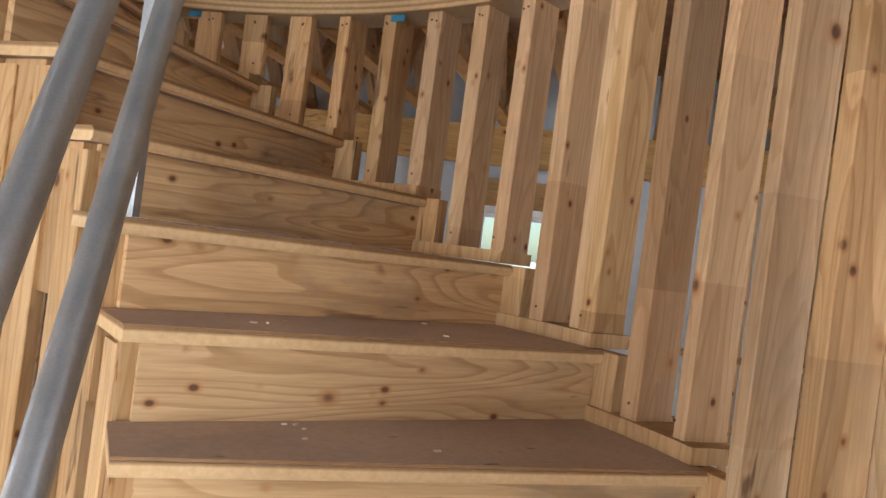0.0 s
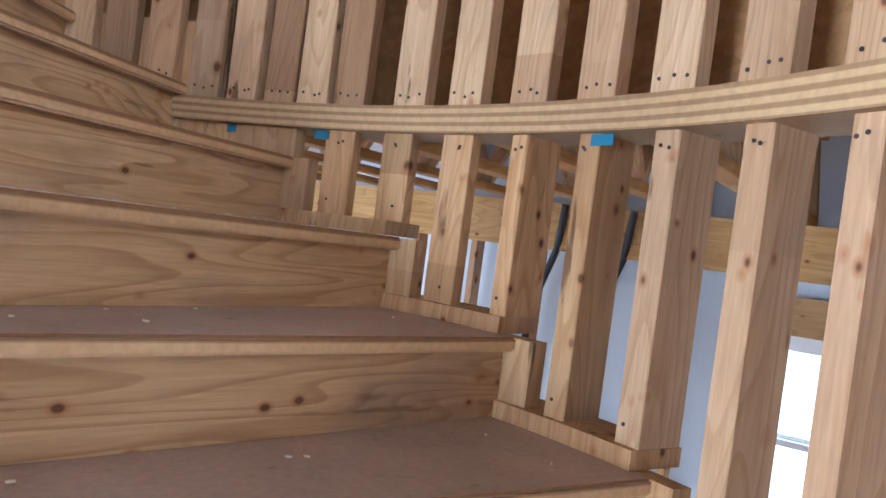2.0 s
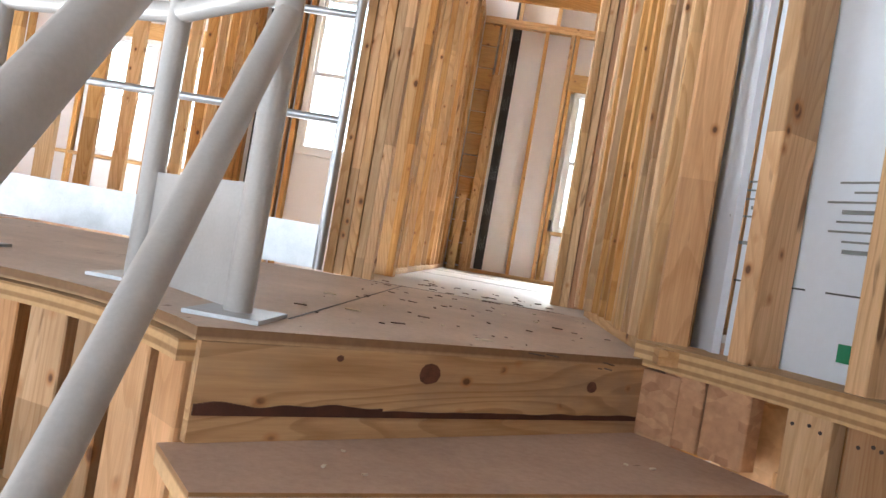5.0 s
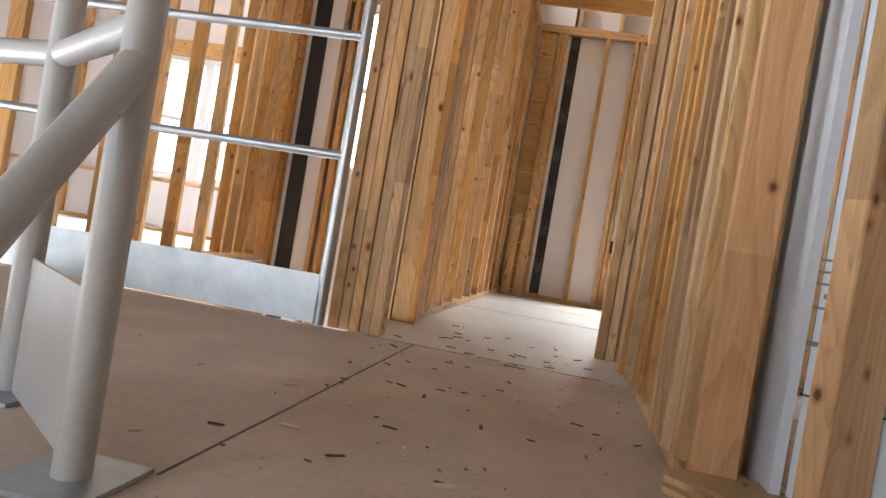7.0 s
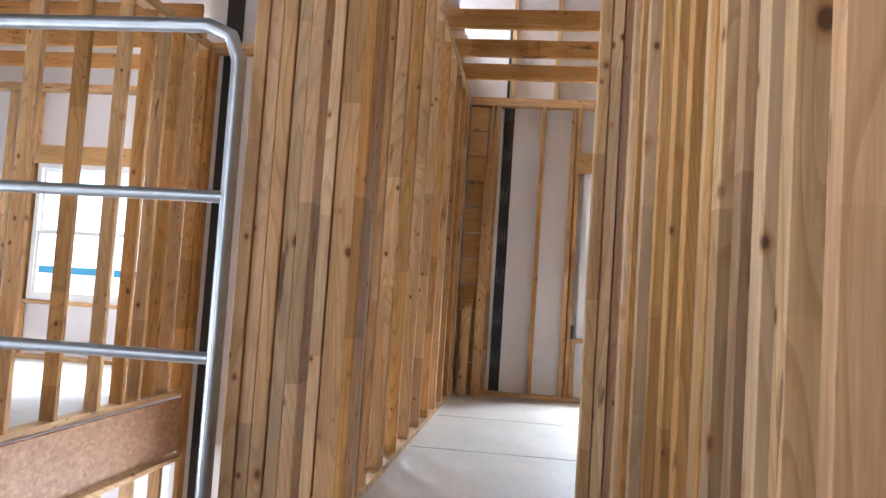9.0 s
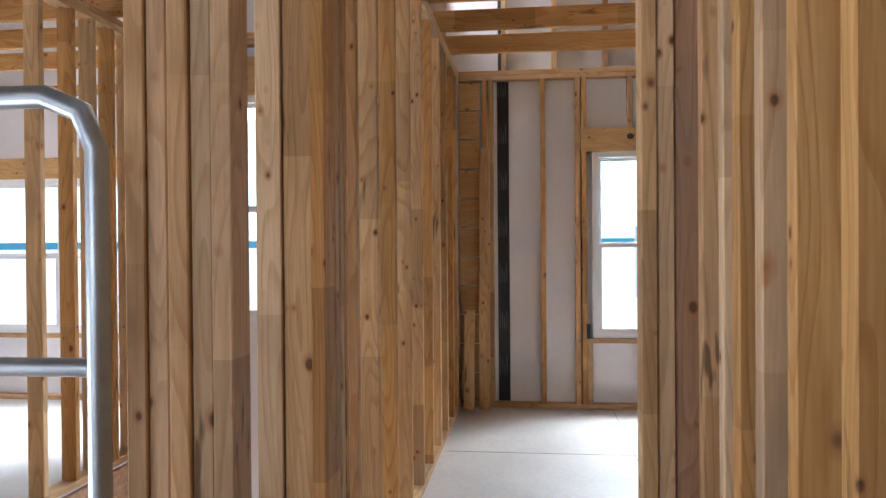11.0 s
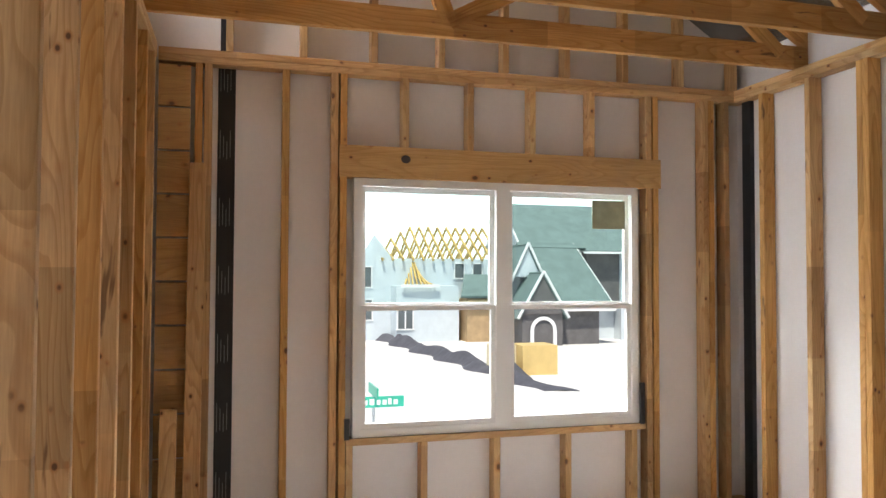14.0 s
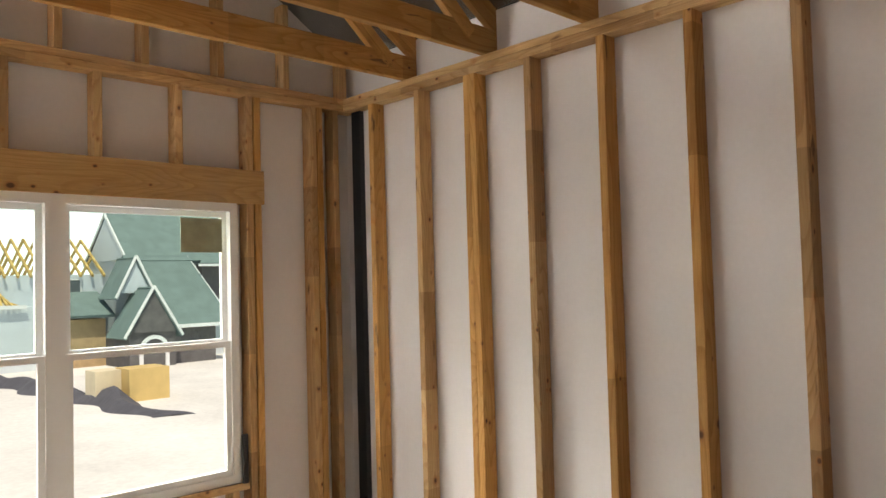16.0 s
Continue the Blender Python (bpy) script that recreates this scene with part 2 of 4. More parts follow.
def part(name, me, material, parent=None, m=None, label=""):
    """Links a mesh or a bmesh as one object, under a thing or a part; m is its pose in the world."""
    if isinstance(me, bmesh.types.BMesh):
        me = mesh_of(me, name)
    if not me.materials:
        me.materials.append(material)
    elif me.materials[0] is not material:
        key = (me.name, material.name)
        if key not in MESHES:
            MESHES[key] = me.copy()
            MESHES[key].materials[0] = material
        me = MESHES[key]
    ob = new(name, me)
    m = m or Matrix()
    if parent:
        ob.parent = parent
        up, base = parent, Matrix()
        while up:
            base = up.matrix_basis @ base
            up = up.parent
        ob.matrix_basis = base.inverted() @ m
    else:
        ob.matrix_basis = m
    if label:
        ob["label"] = label
    return ob


def thing(name, place, label, category, group="", kind=""):
    return tagged(new(name), label, category, group, kind) if place is None else tagged(at_place(new(name), place), label, category, group, kind)


def at_place(ob, p):
    ob.matrix_basis = Matrix.Translation(p)
    return ob


def add_box(bm, lo, hi, m=None):
    vs = [bm.verts.new((m @ Vector(p)) if m else p) for p in [(x, y, z) for z in (lo[2], hi[2]) for x, y in ((lo[0], lo[1]), (hi[0], lo[1]), (hi[0], hi[1]), (lo[0], hi[1]))]]
    for f in ((3, 2, 1, 0), (4, 5, 6, 7), (0, 1, 5, 4), (1, 2, 6, 5), (2, 3, 7, 6), (3, 0, 4, 7)):
        bm.faces.new([vs[i] for i in f])
    return bm


def box(lo, hi, m=None):
    return add_box(bmesh.new(), lo, hi, m)


def prism(pts, z0, z1):
    """A slab with the given outline, counter-clockwise."""
    bm = bmesh.new()
    a = [bm.verts.new((x, y, z0)) for x, y in pts]
    b = [bm.verts.new((x, y, z1)) for x, y in pts]
    n = len(pts)
    bm.faces.new(a[::-1])
    bm.faces.new(b)
    for i in range(n):
        bm.faces.new((a[i], a[(i + 1) % n], b[(i + 1) % n], b[i]))
    return bm


def polar(ang, r):
    return CX + r * math.cos(radians(ang)), CY + r * math.sin(radians(ang))


def arc_slab(a0, a1, r0, r1, z0, z1, step=2.0):
    n = max(1, int(abs(a1 - a0) / step + 0.5))
    angs = [a0 + (a1 - a0) * i / n for i in range(n + 1)]
    return prism([polar(a, r1) for a in angs] + [polar(a, r0) for a in angs[::-1]], z0, z1)


def stud(parent, x, y, z0, z1, w, d, turn=0.0, mat=None, name="stud", tip=0.0):
    return part(name, bar_mesh(w, d, z1 - z0), mat or PINE, parent, pose(x, y, z0, tip, 0, turn))


def rail_between(parent, p, q, w, d, mat, name="plate", roll=0.0):
    """A bar from p to q; w lies level, d upright."""
    p, q = Vector(p), Vector(q)
    v = q - p
    side = Vector((0, 0, 1)).cross(v)
    side = side.normalized() if side.length > 1e-6 else Vector((1, 0, 0))
    up = v.normalized().cross(side)
    r = Matrix((side, up, v.normalized())).transposed().to_4x4()
    return part(name, bar_mesh(w, d, v.length), mat, parent, Matrix.Translation(p) @ r @ pose(0, 0, 0, 0, 0, roll))


def tube(name, pts, r, mat, parent=None, label="", sides=14):
    cu = bpy.data.curves.new(name, "CURVE")
    cu.dimensions, cu.bevel_depth, cu.bevel_resolution, cu.use_fill_caps = "3D", r, 3, True
    sp = cu.splines.new("POLY")
    sp.points.add(len(pts) - 1)
    for s, p in zip(sp.points, pts):
        s.co = (*p, 1)
    tmp = bpy.data.objects.new("tmp", cu)
    me = bpy.data.meshes.new_from_object(tmp)
    bpy.data.objects.remove(tmp)
    for f in me.polygons:
        f.use_smooth = True
    me.materials.clear()
    return part(name, me, mat, parent, None, label)


# ---- setting: floors ----
def structure(name, label, category):
    return tagged(new(name), label, category, "", "structure")


def step_angle(k):
    return A0 + DA * k


floor_low = part("floor_lower", box((-7.75, -5.0, LF - 0.25), (3.2, 5.05, LF)), SUBFLOOR)
tagged(floor_low, "dusty bare plywood lower floor", "floor", "", "structure")

# upper floor: landing round the stairwell, hall, bedroom and the room across the foyer
edge = [polar(a, R_IN) for a in range(132, 262, 5)]
land = prism([polar(131.7, R_OUT + 0.02)] + [(-3.05, 2.45), (-4.30, 2.45), (-4.30, CY - R_IN + 0.03)] + edge[::-1], FL - 0.022, FL)
floor_up = tagged(part("floor_landing", land, SUBFLOOR), "worn plywood landing floor with scuffs and chips", "floor", "", "structure")
tagged(part("floor_bedroom", prism([(-9.2, 1.12), (-4.30, 1.12), (-4.30, 5.1), (-9.2, 5.1)], FL - 0.024, FL - 0.002), sheet("dusty_pale_subfloor", (0.66, 0.61, 0.56), 0.42, 0.25, 1.2)), "pale dusty plywood bedroom floor", "floor", "", "structure")
tagged(part("floor_far_room", prism([(-9.2, -5.0), (-4.3, -5.0), (-4.3, -0.74), (-9.2, -0.74)], FL - 0.024, FL - 0.002), sheet("far_subfloor", (0.60, 0.57, 0.54), 0.6, 0.15, 1.2)), "pale plywood floor of the room across the foyer", "floor", "", "structure")

# ---- stairs ----
rnd_bark = random.Random(2)
stairs = thing("staircase", None, "curved unfinished staircase of plywood treads and pine risers", "staircase")
for k in range(-6, 9):
    z = FL - RISE * (9 - k)
    a = radians(step_angle(k))
    u, v = Vector((math.cos(a), math.sin(a))), Vector((-math.sin(a), math.cos(a)))
    c = Vector((CX, CY))
    nose = 0.032
    front = [c + u * (R_IN - 0.03) - v * nose, c + u * (R_OUT + 0.0) - v * nose]
    back = [Vector(polar(step_angle(k + 1.03), R_OUT)) + 0 * u, Vector(polar(step_angle(k + 0.5), R_OUT))]
    inner = [Vector(polar(step_angle(k + 1.06), R_IN - 0.03))]
    local = [(p - c) for p in (front + back[::-1] + inner)]
    rot = Matrix.Rotation(-a, 2)
    bm = prism([tuple(rot @ p) for p in local], -0.034, 0)
    bmesh.ops.bevel(bm, geom=[e for e in bm.edges if abs(e.verts[0].co.z - e.verts[1].co.z) < 1e-5 and e.verts[0].co.y < -0.02 and e.verts[1].co.y < -0.02], offset=0.006, segments=2, affect="EDGES")
    part("tread", bm, TREAD, stairs, pose(CX, CY, z, 0, 0, math.degrees(a)))
    rz = z - RISE + 0.001
    part("riser", box((R_IN + 0.01, 0.0, 0), (R_OUT, 0.02, RISE - 0.036)), RISER_WOOD, stairs, pose(CX, CY, rz, 0, 0, math.degrees(a)))
    part("stringer_block", box((R_IN - 0.02, 0.022, -0.2), (R_IN + 0.018, 0.175, RISE - 0.037)), PINE, stairs, pose(CX, CY, rz, 0, 0, math.degrees(a)))
a = step_angle(9)
part("riser", box((R_IN + 0.01, 0.0, 0), (R_OUT, 0.024, RISE - 0.024)), RISER_WOOD, stairs, pose(CX, CY, FL - RISE + 0.001, 0, 0, a), "knotty top riser with a long dark bark edge")
bark = bmesh.new()
for i in range(140):
    s = R_IN + 0.012 + i * 0.00815
    h = (0.017 if i < 45 else 0.009) * (0.35 + noise.noise(Vector((i * 0.11, 0, 0))) * 0.5 + 0.5)
    add_box(bark, (s, -0.004, 0.060), (s + 0.008, -0.0005, 0.064 + h))
part("bark_edge", bark, sheet("bark", (0.10, 0.035, 0.02), 0.8, 0.5, 14.0), stairs, pose(CX, CY, FL - RISE + 0.001, 0, 0.8, a))

for s_, z_, r_ in ((1.46, 0.128, 0.021), (1.95, 0.112, 0.014), (1.25, 0.15, 0.006)):
    bm = bmesh.new()
    bmesh.ops.create_circle(bm, cap_ends=True, segments=11, radius=r_, matrix=pose(s_, -0.0012, z_, 90, 0, 0) @ Matrix.Diagonal((1.25, 1, 1, 1)))
    for v_ in bm.verts:
        v_.co += 0.12 * r_ * noise.noise_vector(v_.co * 60) * Vector((1, 0, 1))
    part("knot", bm, KNOT, stairs, pose(CX, CY, FL - RISE + 0.001, 0, 0, a))

# ---- curved outer wall ----
outer = structure("wall_curved_outer", "curved wall of bare pine studs with plywood rings", "stud wall")
BAND1, BAND2 = (2.435, 2.505), (2.905, 2.965)


def tread_top(ang):
    k = math.floor((ang - A0) / DA + 1e-6)
    return FL - RISE * (9 - k) if k >= -6 else LF


for k in range(-9, 7):
    a0, a1 = step_angle(k), step_angle(k + 1)
    if k < 6:
        z = tread_top(a0 + 1)
        part("trimmer", arc_slab(a1 - 2.2, a1 + 1.2, R_OUT + 0.003, R_OUT + 0.05, z - 0.16, z + RISE - 0.002), PINE, outer)
        part("sole_plate", arc_slab(a0 + 0.3, a1 - 0.1, R_OUT - 0.015, R_OUT + 0.13, z + 0.001, z + 0.04), PINE, outer)
rnd = random.Random(5)
NAILS = []
ang = -62.0
while ang < 106:
    z0 = tread_top(ang) + 0.04
    if z0 < BAND1[0] - 0.08:
        wide = ang > 82
        x, y = polar(ang, R_OUT + (0.025 if wide else 0.065))
        stud(outer, x, y, z0, BAND1[0], 0.10 if wide else (0.05 if ang > 40 else 0.04) + rnd.random() * 0.012, 0.038 if wide else 0.125, ang - 90 + rnd.uniform(-3, 3), PINE if rnd.random() < 0.6 else PINE_PALE)
        for dz in (z0 + 0.04, BAND1[0] - 0.03, BAND1[0] - 0.035):
            NAILS.append((ang + rnd.uniform(-.5, .5), dz, R_OUT + 0.002))
        if rnd.random() < 0.3 and not wide:
            x, y = polar(ang + 1.55, R_OUT + 0.075)
            stud(outer, x, y, z0, BAND1[0], 0.04, 0.115, ang - 90, PINE_PALE)
    ang += 5.35 if ang > 40 else 4.9
part("ring_lower", arc_slab(-64, 110.6, R_OUT - 0.022, R_OUT + 0.14, *BAND1), RING, outer, None, "doubled plywood ring")
for ang in (119.9, 116.2, 112.2, 107.9, 104.2, 100.6, 97.5, 94.0, 88.4, 83.5, 78.2, 73.0, 67.8, 62.4, 57.0, 51.6, 46.2, 41.0, 35.6, 30.2, 25, 20, 15, 10, 5, 0, -5, -10, -15):
    z0 = max(tread_top(ang) + 0.002, BAND1[1]) if ang < 110.6 else tread_top(ang) + 0.002
    x, y = polar(ang, R_OUT + 0.024)
    stud(outer, x, y, z0, BAND2[0], 0.105, 0.046, ang - 90 + rnd.uniform(-2, 2), PINE_PALE)
    for dz in (z0 + 0.03, BAND2[0] - 0.03):
        for s in (-0.9, -0.2, 0.75):
            NAILS.append((ang + s + rnd.uniform(-.2, .2), dz + rnd.uniform(-.006, .006), R_OUT + 0.001))
for ang in (128.8, 125.4):
    x, y = polar(ang, R_OUT + 0.03)
    stud(outer, x, y, FL - RISE + 0.002, BAND2[0], 0.12, 0.05, ang - 90, OSB)
part("blocking", arc_slab(98.5, 113, R_OUT + 0.003, R_OUT + 0.05, 2.15, 2.434), PINE, outer)
part("blocking", arc_slab(109, 122.5, R_OUT + 0.052, R_OUT + 0.09, 2.3, 2.75), PINE, outer)
part("trimmer", arc_slab(129.0, 133, R_OUT + 0.003, R_OUT + 0.05, FL - 2 * RISE, FL - 0.024), OSB, outer)
part("ring_upper", arc_slab(-20, 132.5, R_OUT - 0.022, R_OUT + 0.15, *BAND2), RING, outer, None, "doubled plywood ring")
part("rim_board", arc_slab(-20, 128, R_OUT + 0.16, R_OUT + 0.185, BAND1[1], BAND2[0]), OSB_DARK, outer)
for ang in (125.2, 117.5, 112.6, 107.0, 101.5, 95.6, 90.6, 85.0, 79.6, 74.2, 68.8, 63.4, 58.0, 52.6, 47.2, 41.8, 36, 30, 24, 18, 12, 6, 0, -6, -12):
    x, y = polar(ang, R_OUT + 0.062)
    stud(outer, x, y, BAND2[1], TOP, 0.048, 0.125, ang - 90 + rnd.uniform(-5, 5), PINE_PALE)
part("top_ring", arc_slab(-20, 132, R_OUT - 0.01, R_OUT + 0.14, TOP, TOP + 0.075), RING, outer)
part("sheathing", arc_slab(101.5, 128.6, R_OUT + 0.132, R_OUT + 0.152, FL - 0.02, 5.9), BOARD_BLUE, outer, None, "pale blue printed foam sheathing")


def print_bars(parent, items, ang0, r, mat):
    bm = bmesh.new()
    for da, z, w, h in items:
        x, y = polar(ang0 + da, r)
        add_box(bm, (-w / 2, -0.001, -h / 2), (w / 2, 0.001, h / 2), pose(x, y, z, 0, 0, ang0 + da - 90))
    part("print", bm, mat, parent)


lines = []
for base in (3.25, 3.95, 4.65, 5.35):
    for i in range(9):
        for da in (104.5, 110, 115.2, 120.9, 127.3):
            if rnd.random() < 0.8:
                lines.append((da + rnd.uniform(-.6, .6), base + 0.022 * i, 0.10 + rnd.random() * 0.06, 0.0045 if i % 4 else 0.009))
print_bars(outer, lines, 0, R_OUT + 0.128, GREY_INK)
print_bars(outer, [(da, 3.155, 0.19, 0.004) for da in (104.5, 109.8, 115.0, 120.2, 126.3)], 0, R_OUT + 0.128, INK)
print_bars(outer, [(120.9, 3.03, 0.03, 0.04), (114.2, 3.86, 0.06, 0.06), (126, 4.5, 0.05, 0.05)], 0, R_OUT + 0.128, GREEN_INK)
print_bars(outer, [(119.4, 3.03, 0.012, 0.032), (118.7, 3.03, 0.03, 0.008), (118.7, 3.045, 0.03, 0.008), (114.4, 3.03, 0.012, 0.035)], 0, R_OUT + 0.128, INK)

bm = bmesh.new()
for a, z, r in NAILS:
    x, y = polar(a, r)
    bmesh.ops.create_circle(bm, cap_ends=True, segments=6, radius=0.0042, matrix=pose(x, y, z, 90, 0, a - 90) @ pose(0, 0, 0.003))
    bmesh.ops.create_circle(bm, cap_ends=True, segments=6, radius=0.0042, matrix=pose(x, y, z, 90, 0, a - 90) @ pose(0, 0, 0.0052))
tagged(part("nails", bm, DARK, outer), "", "", "", "stuff")

# ---- inner curved wall under the stairs and round the stairwell ----
inner_wall = structure("wall_stairwell", "curved framing of short studs round the stairwell", "stud wall")
for i, ang in enumerate(range(-30, 132, 9)):
    z1 = tread_top(ang) - 0.04
    if z1 > LF + 0.1:
        x, y = polar(ang, R_IN - 0.005)
        stud(inner_wall, x, y, LF, z1 - 0.012, 0.085, 0.038, ang - 90, PINE)
part("ring_lower", arc_slab(118, 262, R_IN - 0.09, R_IN + 0.045, *BAND1), RING, inner_wall, None, "laminated plywood ring")
part("ring_upper", arc_slab(133, 262, R_IN - 0.02, R_IN + 0.09, FL - 0.06, FL - 0.025), RING, inner_wall)
for i, ang in enumerate(range(137, 262, 8)):
    x, y = polar(ang, R_IN + 0.02)
    stud(inner_wall, x, y, BAND1[1], FL - 0.06, 0.105, 0.04, ang - 90, PINE_PALE)
    x, y = polar(ang + 2, R_IN + 0.0)
    stud(inner_wall, x, y, LF, BAND1[0], 0.09, 0.04, ang - 90, PINE_PALE)
part("rim_board", arc_slab(134, 262, R_IN + 0.07, R_IN + 0.085, BAND1[1], FL - 0.06), OSB_DARK, inner_wall)


# ---- straight stud walls ----
def sawn(parent, xs, y, z0, z1, along="x", w=0.04, d=0.09, mats=(PINE,), jitter=0.004):
    for i, s in enumerate(xs):
        p = (s, y) if along == "x" else (y, s)
        stud(parent, *p, z0, z1, w if along == "x" else d, d if along == "x" else w, rnd.uniform(-1.5, 1.5), mats[i % len(mats)])


def plates(parent, p, q, zs, d=0.09, mat=PINE, h=0.038):
    for z in zs:
        rail_between(parent, (*p, z + h / 2), (*q, z + h / 2), d, h, mat)


# hall and bedroom side wall at y = 1.23
left = structure("wall_hall_south", "long wall of golden bare pine studs", "stud wall")
YL = 1.185
sawn(left, [-5.25, -5.3, -5.47, -5.82, -6.2, -6.6, -7.0, -7.4, -7.8, -8.2, -8.6, -8.95], YL, FL + 0.038, TOP, mats=(PINE, PINE_GOLD, PINE))
plates(left, (-5.02, YL), (-9.05, YL), (FL, TOP, TOP + 0.039))
for x, y, wid, dep, m in ((-5.0, 1.10, 0.09, 0.072, PINE_PALE), (-5.006, 1.178, 0.09, 0.078, PINE), (-4.998, 1.239, 0.10, 0.040, PINE_GOLD), (-5.09, 1.185, 0.07, 0.09, PINE_PALE), (-5.15, 1.19, 0.042, 0.10, PINE)):
    stud(left, x, y, FL, TOP, wid, dep, rnd.uniform(-1, 1), m)
part("sheathing", box((-9.2, 1.10, FL - 0.3), (-7.75, 1.125, 6.3)), OSB_DARK, left)
for i in range(11):
    part("blocking", box((-9.09, 1.235, FL + 0.06 + 0.235 * i), (-9.07, 1.40, FL + 0.285 + 0.235 * i)), PINE_Y, left)
# jamb post of the guard opening
post = structure("wall_post_foyer", "built-up pine post beside the guard rail", "post")
for i, (y, m) in enumerate(((1.227, PINE_PALE), (1.184, PINE_PALE), (1.140, PINE), (1.096, PINE_PALE), (1.053, PINE))):
    stud(post, -4.385 - 0.006 * (i % 2), y, FL, TOP, 0.09, 0.041, rnd.uniform(-0.8, 0.8), m)
plates(post, (-4.3, 1.13), (-5.2, 1.13), (TOP + 0.002, TOP + 0.041), 0.14)
# bedroom door post and hall wall at y = 2.2
right = structure("wall_hall_north", "wall of pale pine studs and built-up posts", "stud wall")
for x, y, w, d, m in ((-4.66, 2.235, 0.042, 0.14, PINE_PALE),
                      (-4.40, 2.24, 0.042, 0.14, PINE_PALE), (-4.35, 2.23, 0.042, 0.14, PINE), (-4.30, 2.235, 0.042, 0.14, PINE_PALE),
                      (-3.93, 2.27, 0.042, 0.14, PINE_PALE), (-3.62, 2.27, 0.045, 0.14, PINE), (-3.50, 2.285, 0.045, 0.14, PINE_PALE),
                      (-3.16, 2.27, 0.045, 0.14, PINE_PALE), (-3.3, 2.26, 0.045, 0.14, PINE), (-3.40, 2.25, 0.045, 0.14, PINE_PALE), (-3.45, 2.26, 0.045, 0.14, PINE), (-3.56, 2.26, 0.045, 0.14, PINE), (-3.23, 2.25, 0.045, 0.14, PINE_PALE), (-3.06, 2.272, 0.045, 0.09, PINE_PALE), (-3.78, 2.262, 0.045, 0.14, PINE), (-4.12, 2.258, 0.045, 0.14, PINE), (-4.20, 2.25, 0.04, 0.14, PINE_PALE)):
    stud(right, x, y + rnd.uniform(-0.022, 0.012), FL + (0.0 if x < -4.9 else 0.038), TOP, w, d, rnd.uniform(-4, 4), rnd.choice((m, PINE, PINE_GOLD, PINE_PALE)))
for x, y, w, d, m in ((-5.0, 2.112, 0.09, 0.041, PINE), (-5.004, 2.155, 0.09, 0.041, PINE_PALE), (-4.985, 2.238, 0.042, 0.118, RED_PINE), (-5.06, 2.235, 0.07, 0.10, PINE_GOLD)):
    stud(right, x, y, FL, TOP, w, d, rnd.uniform(-1, 1), m)
plates(right, (-2.9, 2.27), (-4.45, 2.27), (FL,), 0.14)
plates(right, (-2.9, 2.27), (-5.12, 2.24), (TOP, TOP + 0.039), 0.14)
part("sheathing", box((-3.25, 2.345, FL - 0.02), (-2.985, 2.365, 5.9)), BOARD_BLUE, right)


# ---- windows ----
def window(name, cx, cy, z0, z1, width, along, label, twin=True, inside=1):
    """A white vinyl sash window; along is the axis that its width follows, inside the sign of the room's side."""
    h = z1 - z0
    top = thing(name, None, label, "window", "", "structure")
    top.matrix_basis = pose(cx, cy, z0, 0, 0, 0 if along == "x" else 90)
    B = top.matrix_basis
    bm = bmesh.new()
    f = 0.045
    add_box(bm, (-width / 2, -0.04, 0), (width / 2, 0.04, f))
    add_box(bm, (-width / 2, -0.04, h - f), (width / 2, 0.04, h))
    add_box(bm, (-width / 2, -0.04, f), (-width / 2 + f, 0.04, h - f))
    add_box(bm, (width / 2 - f, -0.04, f), (width / 2, 0.04, h - f))
    if twin:
        add_box(bm, (-0.045, -0.04, f), (0.045, 0.04, h - f))
    part("window_frame", bm, VINYL, top, B)
    spans = ((-width / 2 + f, -0.045), (0.045, width / 2 - f)) if twin else ((-width / 2 + f, width / 2 - f),)
    for a, b in spans:
        for lo, hi, y, mat in ((f, h * 0.505, -0.016, GLASS), (h * 0.495, h - f, 0.016, GLASS_UP)):
            s = 0.03
            bm = bmesh.new()
            add_box(bm, (a, y - 0.013, lo), (b, y + 0.013, lo + s))
            add_box(bm, (a, y - 0.013, hi - s), (b, y + 0.013, hi))
            add_box(bm, (a, y - 0.013, lo + s), (a + s, y + 0.013, hi - s))
            add_box(bm, (b - s, y - 0.013, lo + s), (b, y + 0.013, hi - s))
            sash = part("sash", bm, VINYL, top, B)
            p = part("pane", box((a + s, y - 0.002, lo + s), (b - s, y + 0.002, hi - s)), mat, sash, B)
            p.visible_shadow = False
    return top


def wall_with_hole(lo, hi, holes, along):
    """A sheet with rectangular holes (a0, a1, z0, z1)."""
    bm = bmesh.new()
    i = 0 if along == "x" else 1
    cuts = sorted({lo[i], hi[i], *[q for h in holes for q in h[:2]]})
    for a, b in zip(cuts, cuts[1:]):
        mid = (a + b) / 2
        zs = [lo[2]]
        for h in sorted((h for h in holes if h[0] < mid < h[1]), key=lambda h: h[2]):
            zs += [h[2], h[3]]
        zs.append(hi[2])
        for z0, z1 in zip(zs[::2], zs[1::2]):
            l, u = list(lo), list(hi)
            l[i], u[i], l[2], u[2] = a, b, z0, z1
            add_box(bm, l, u)
    return bm


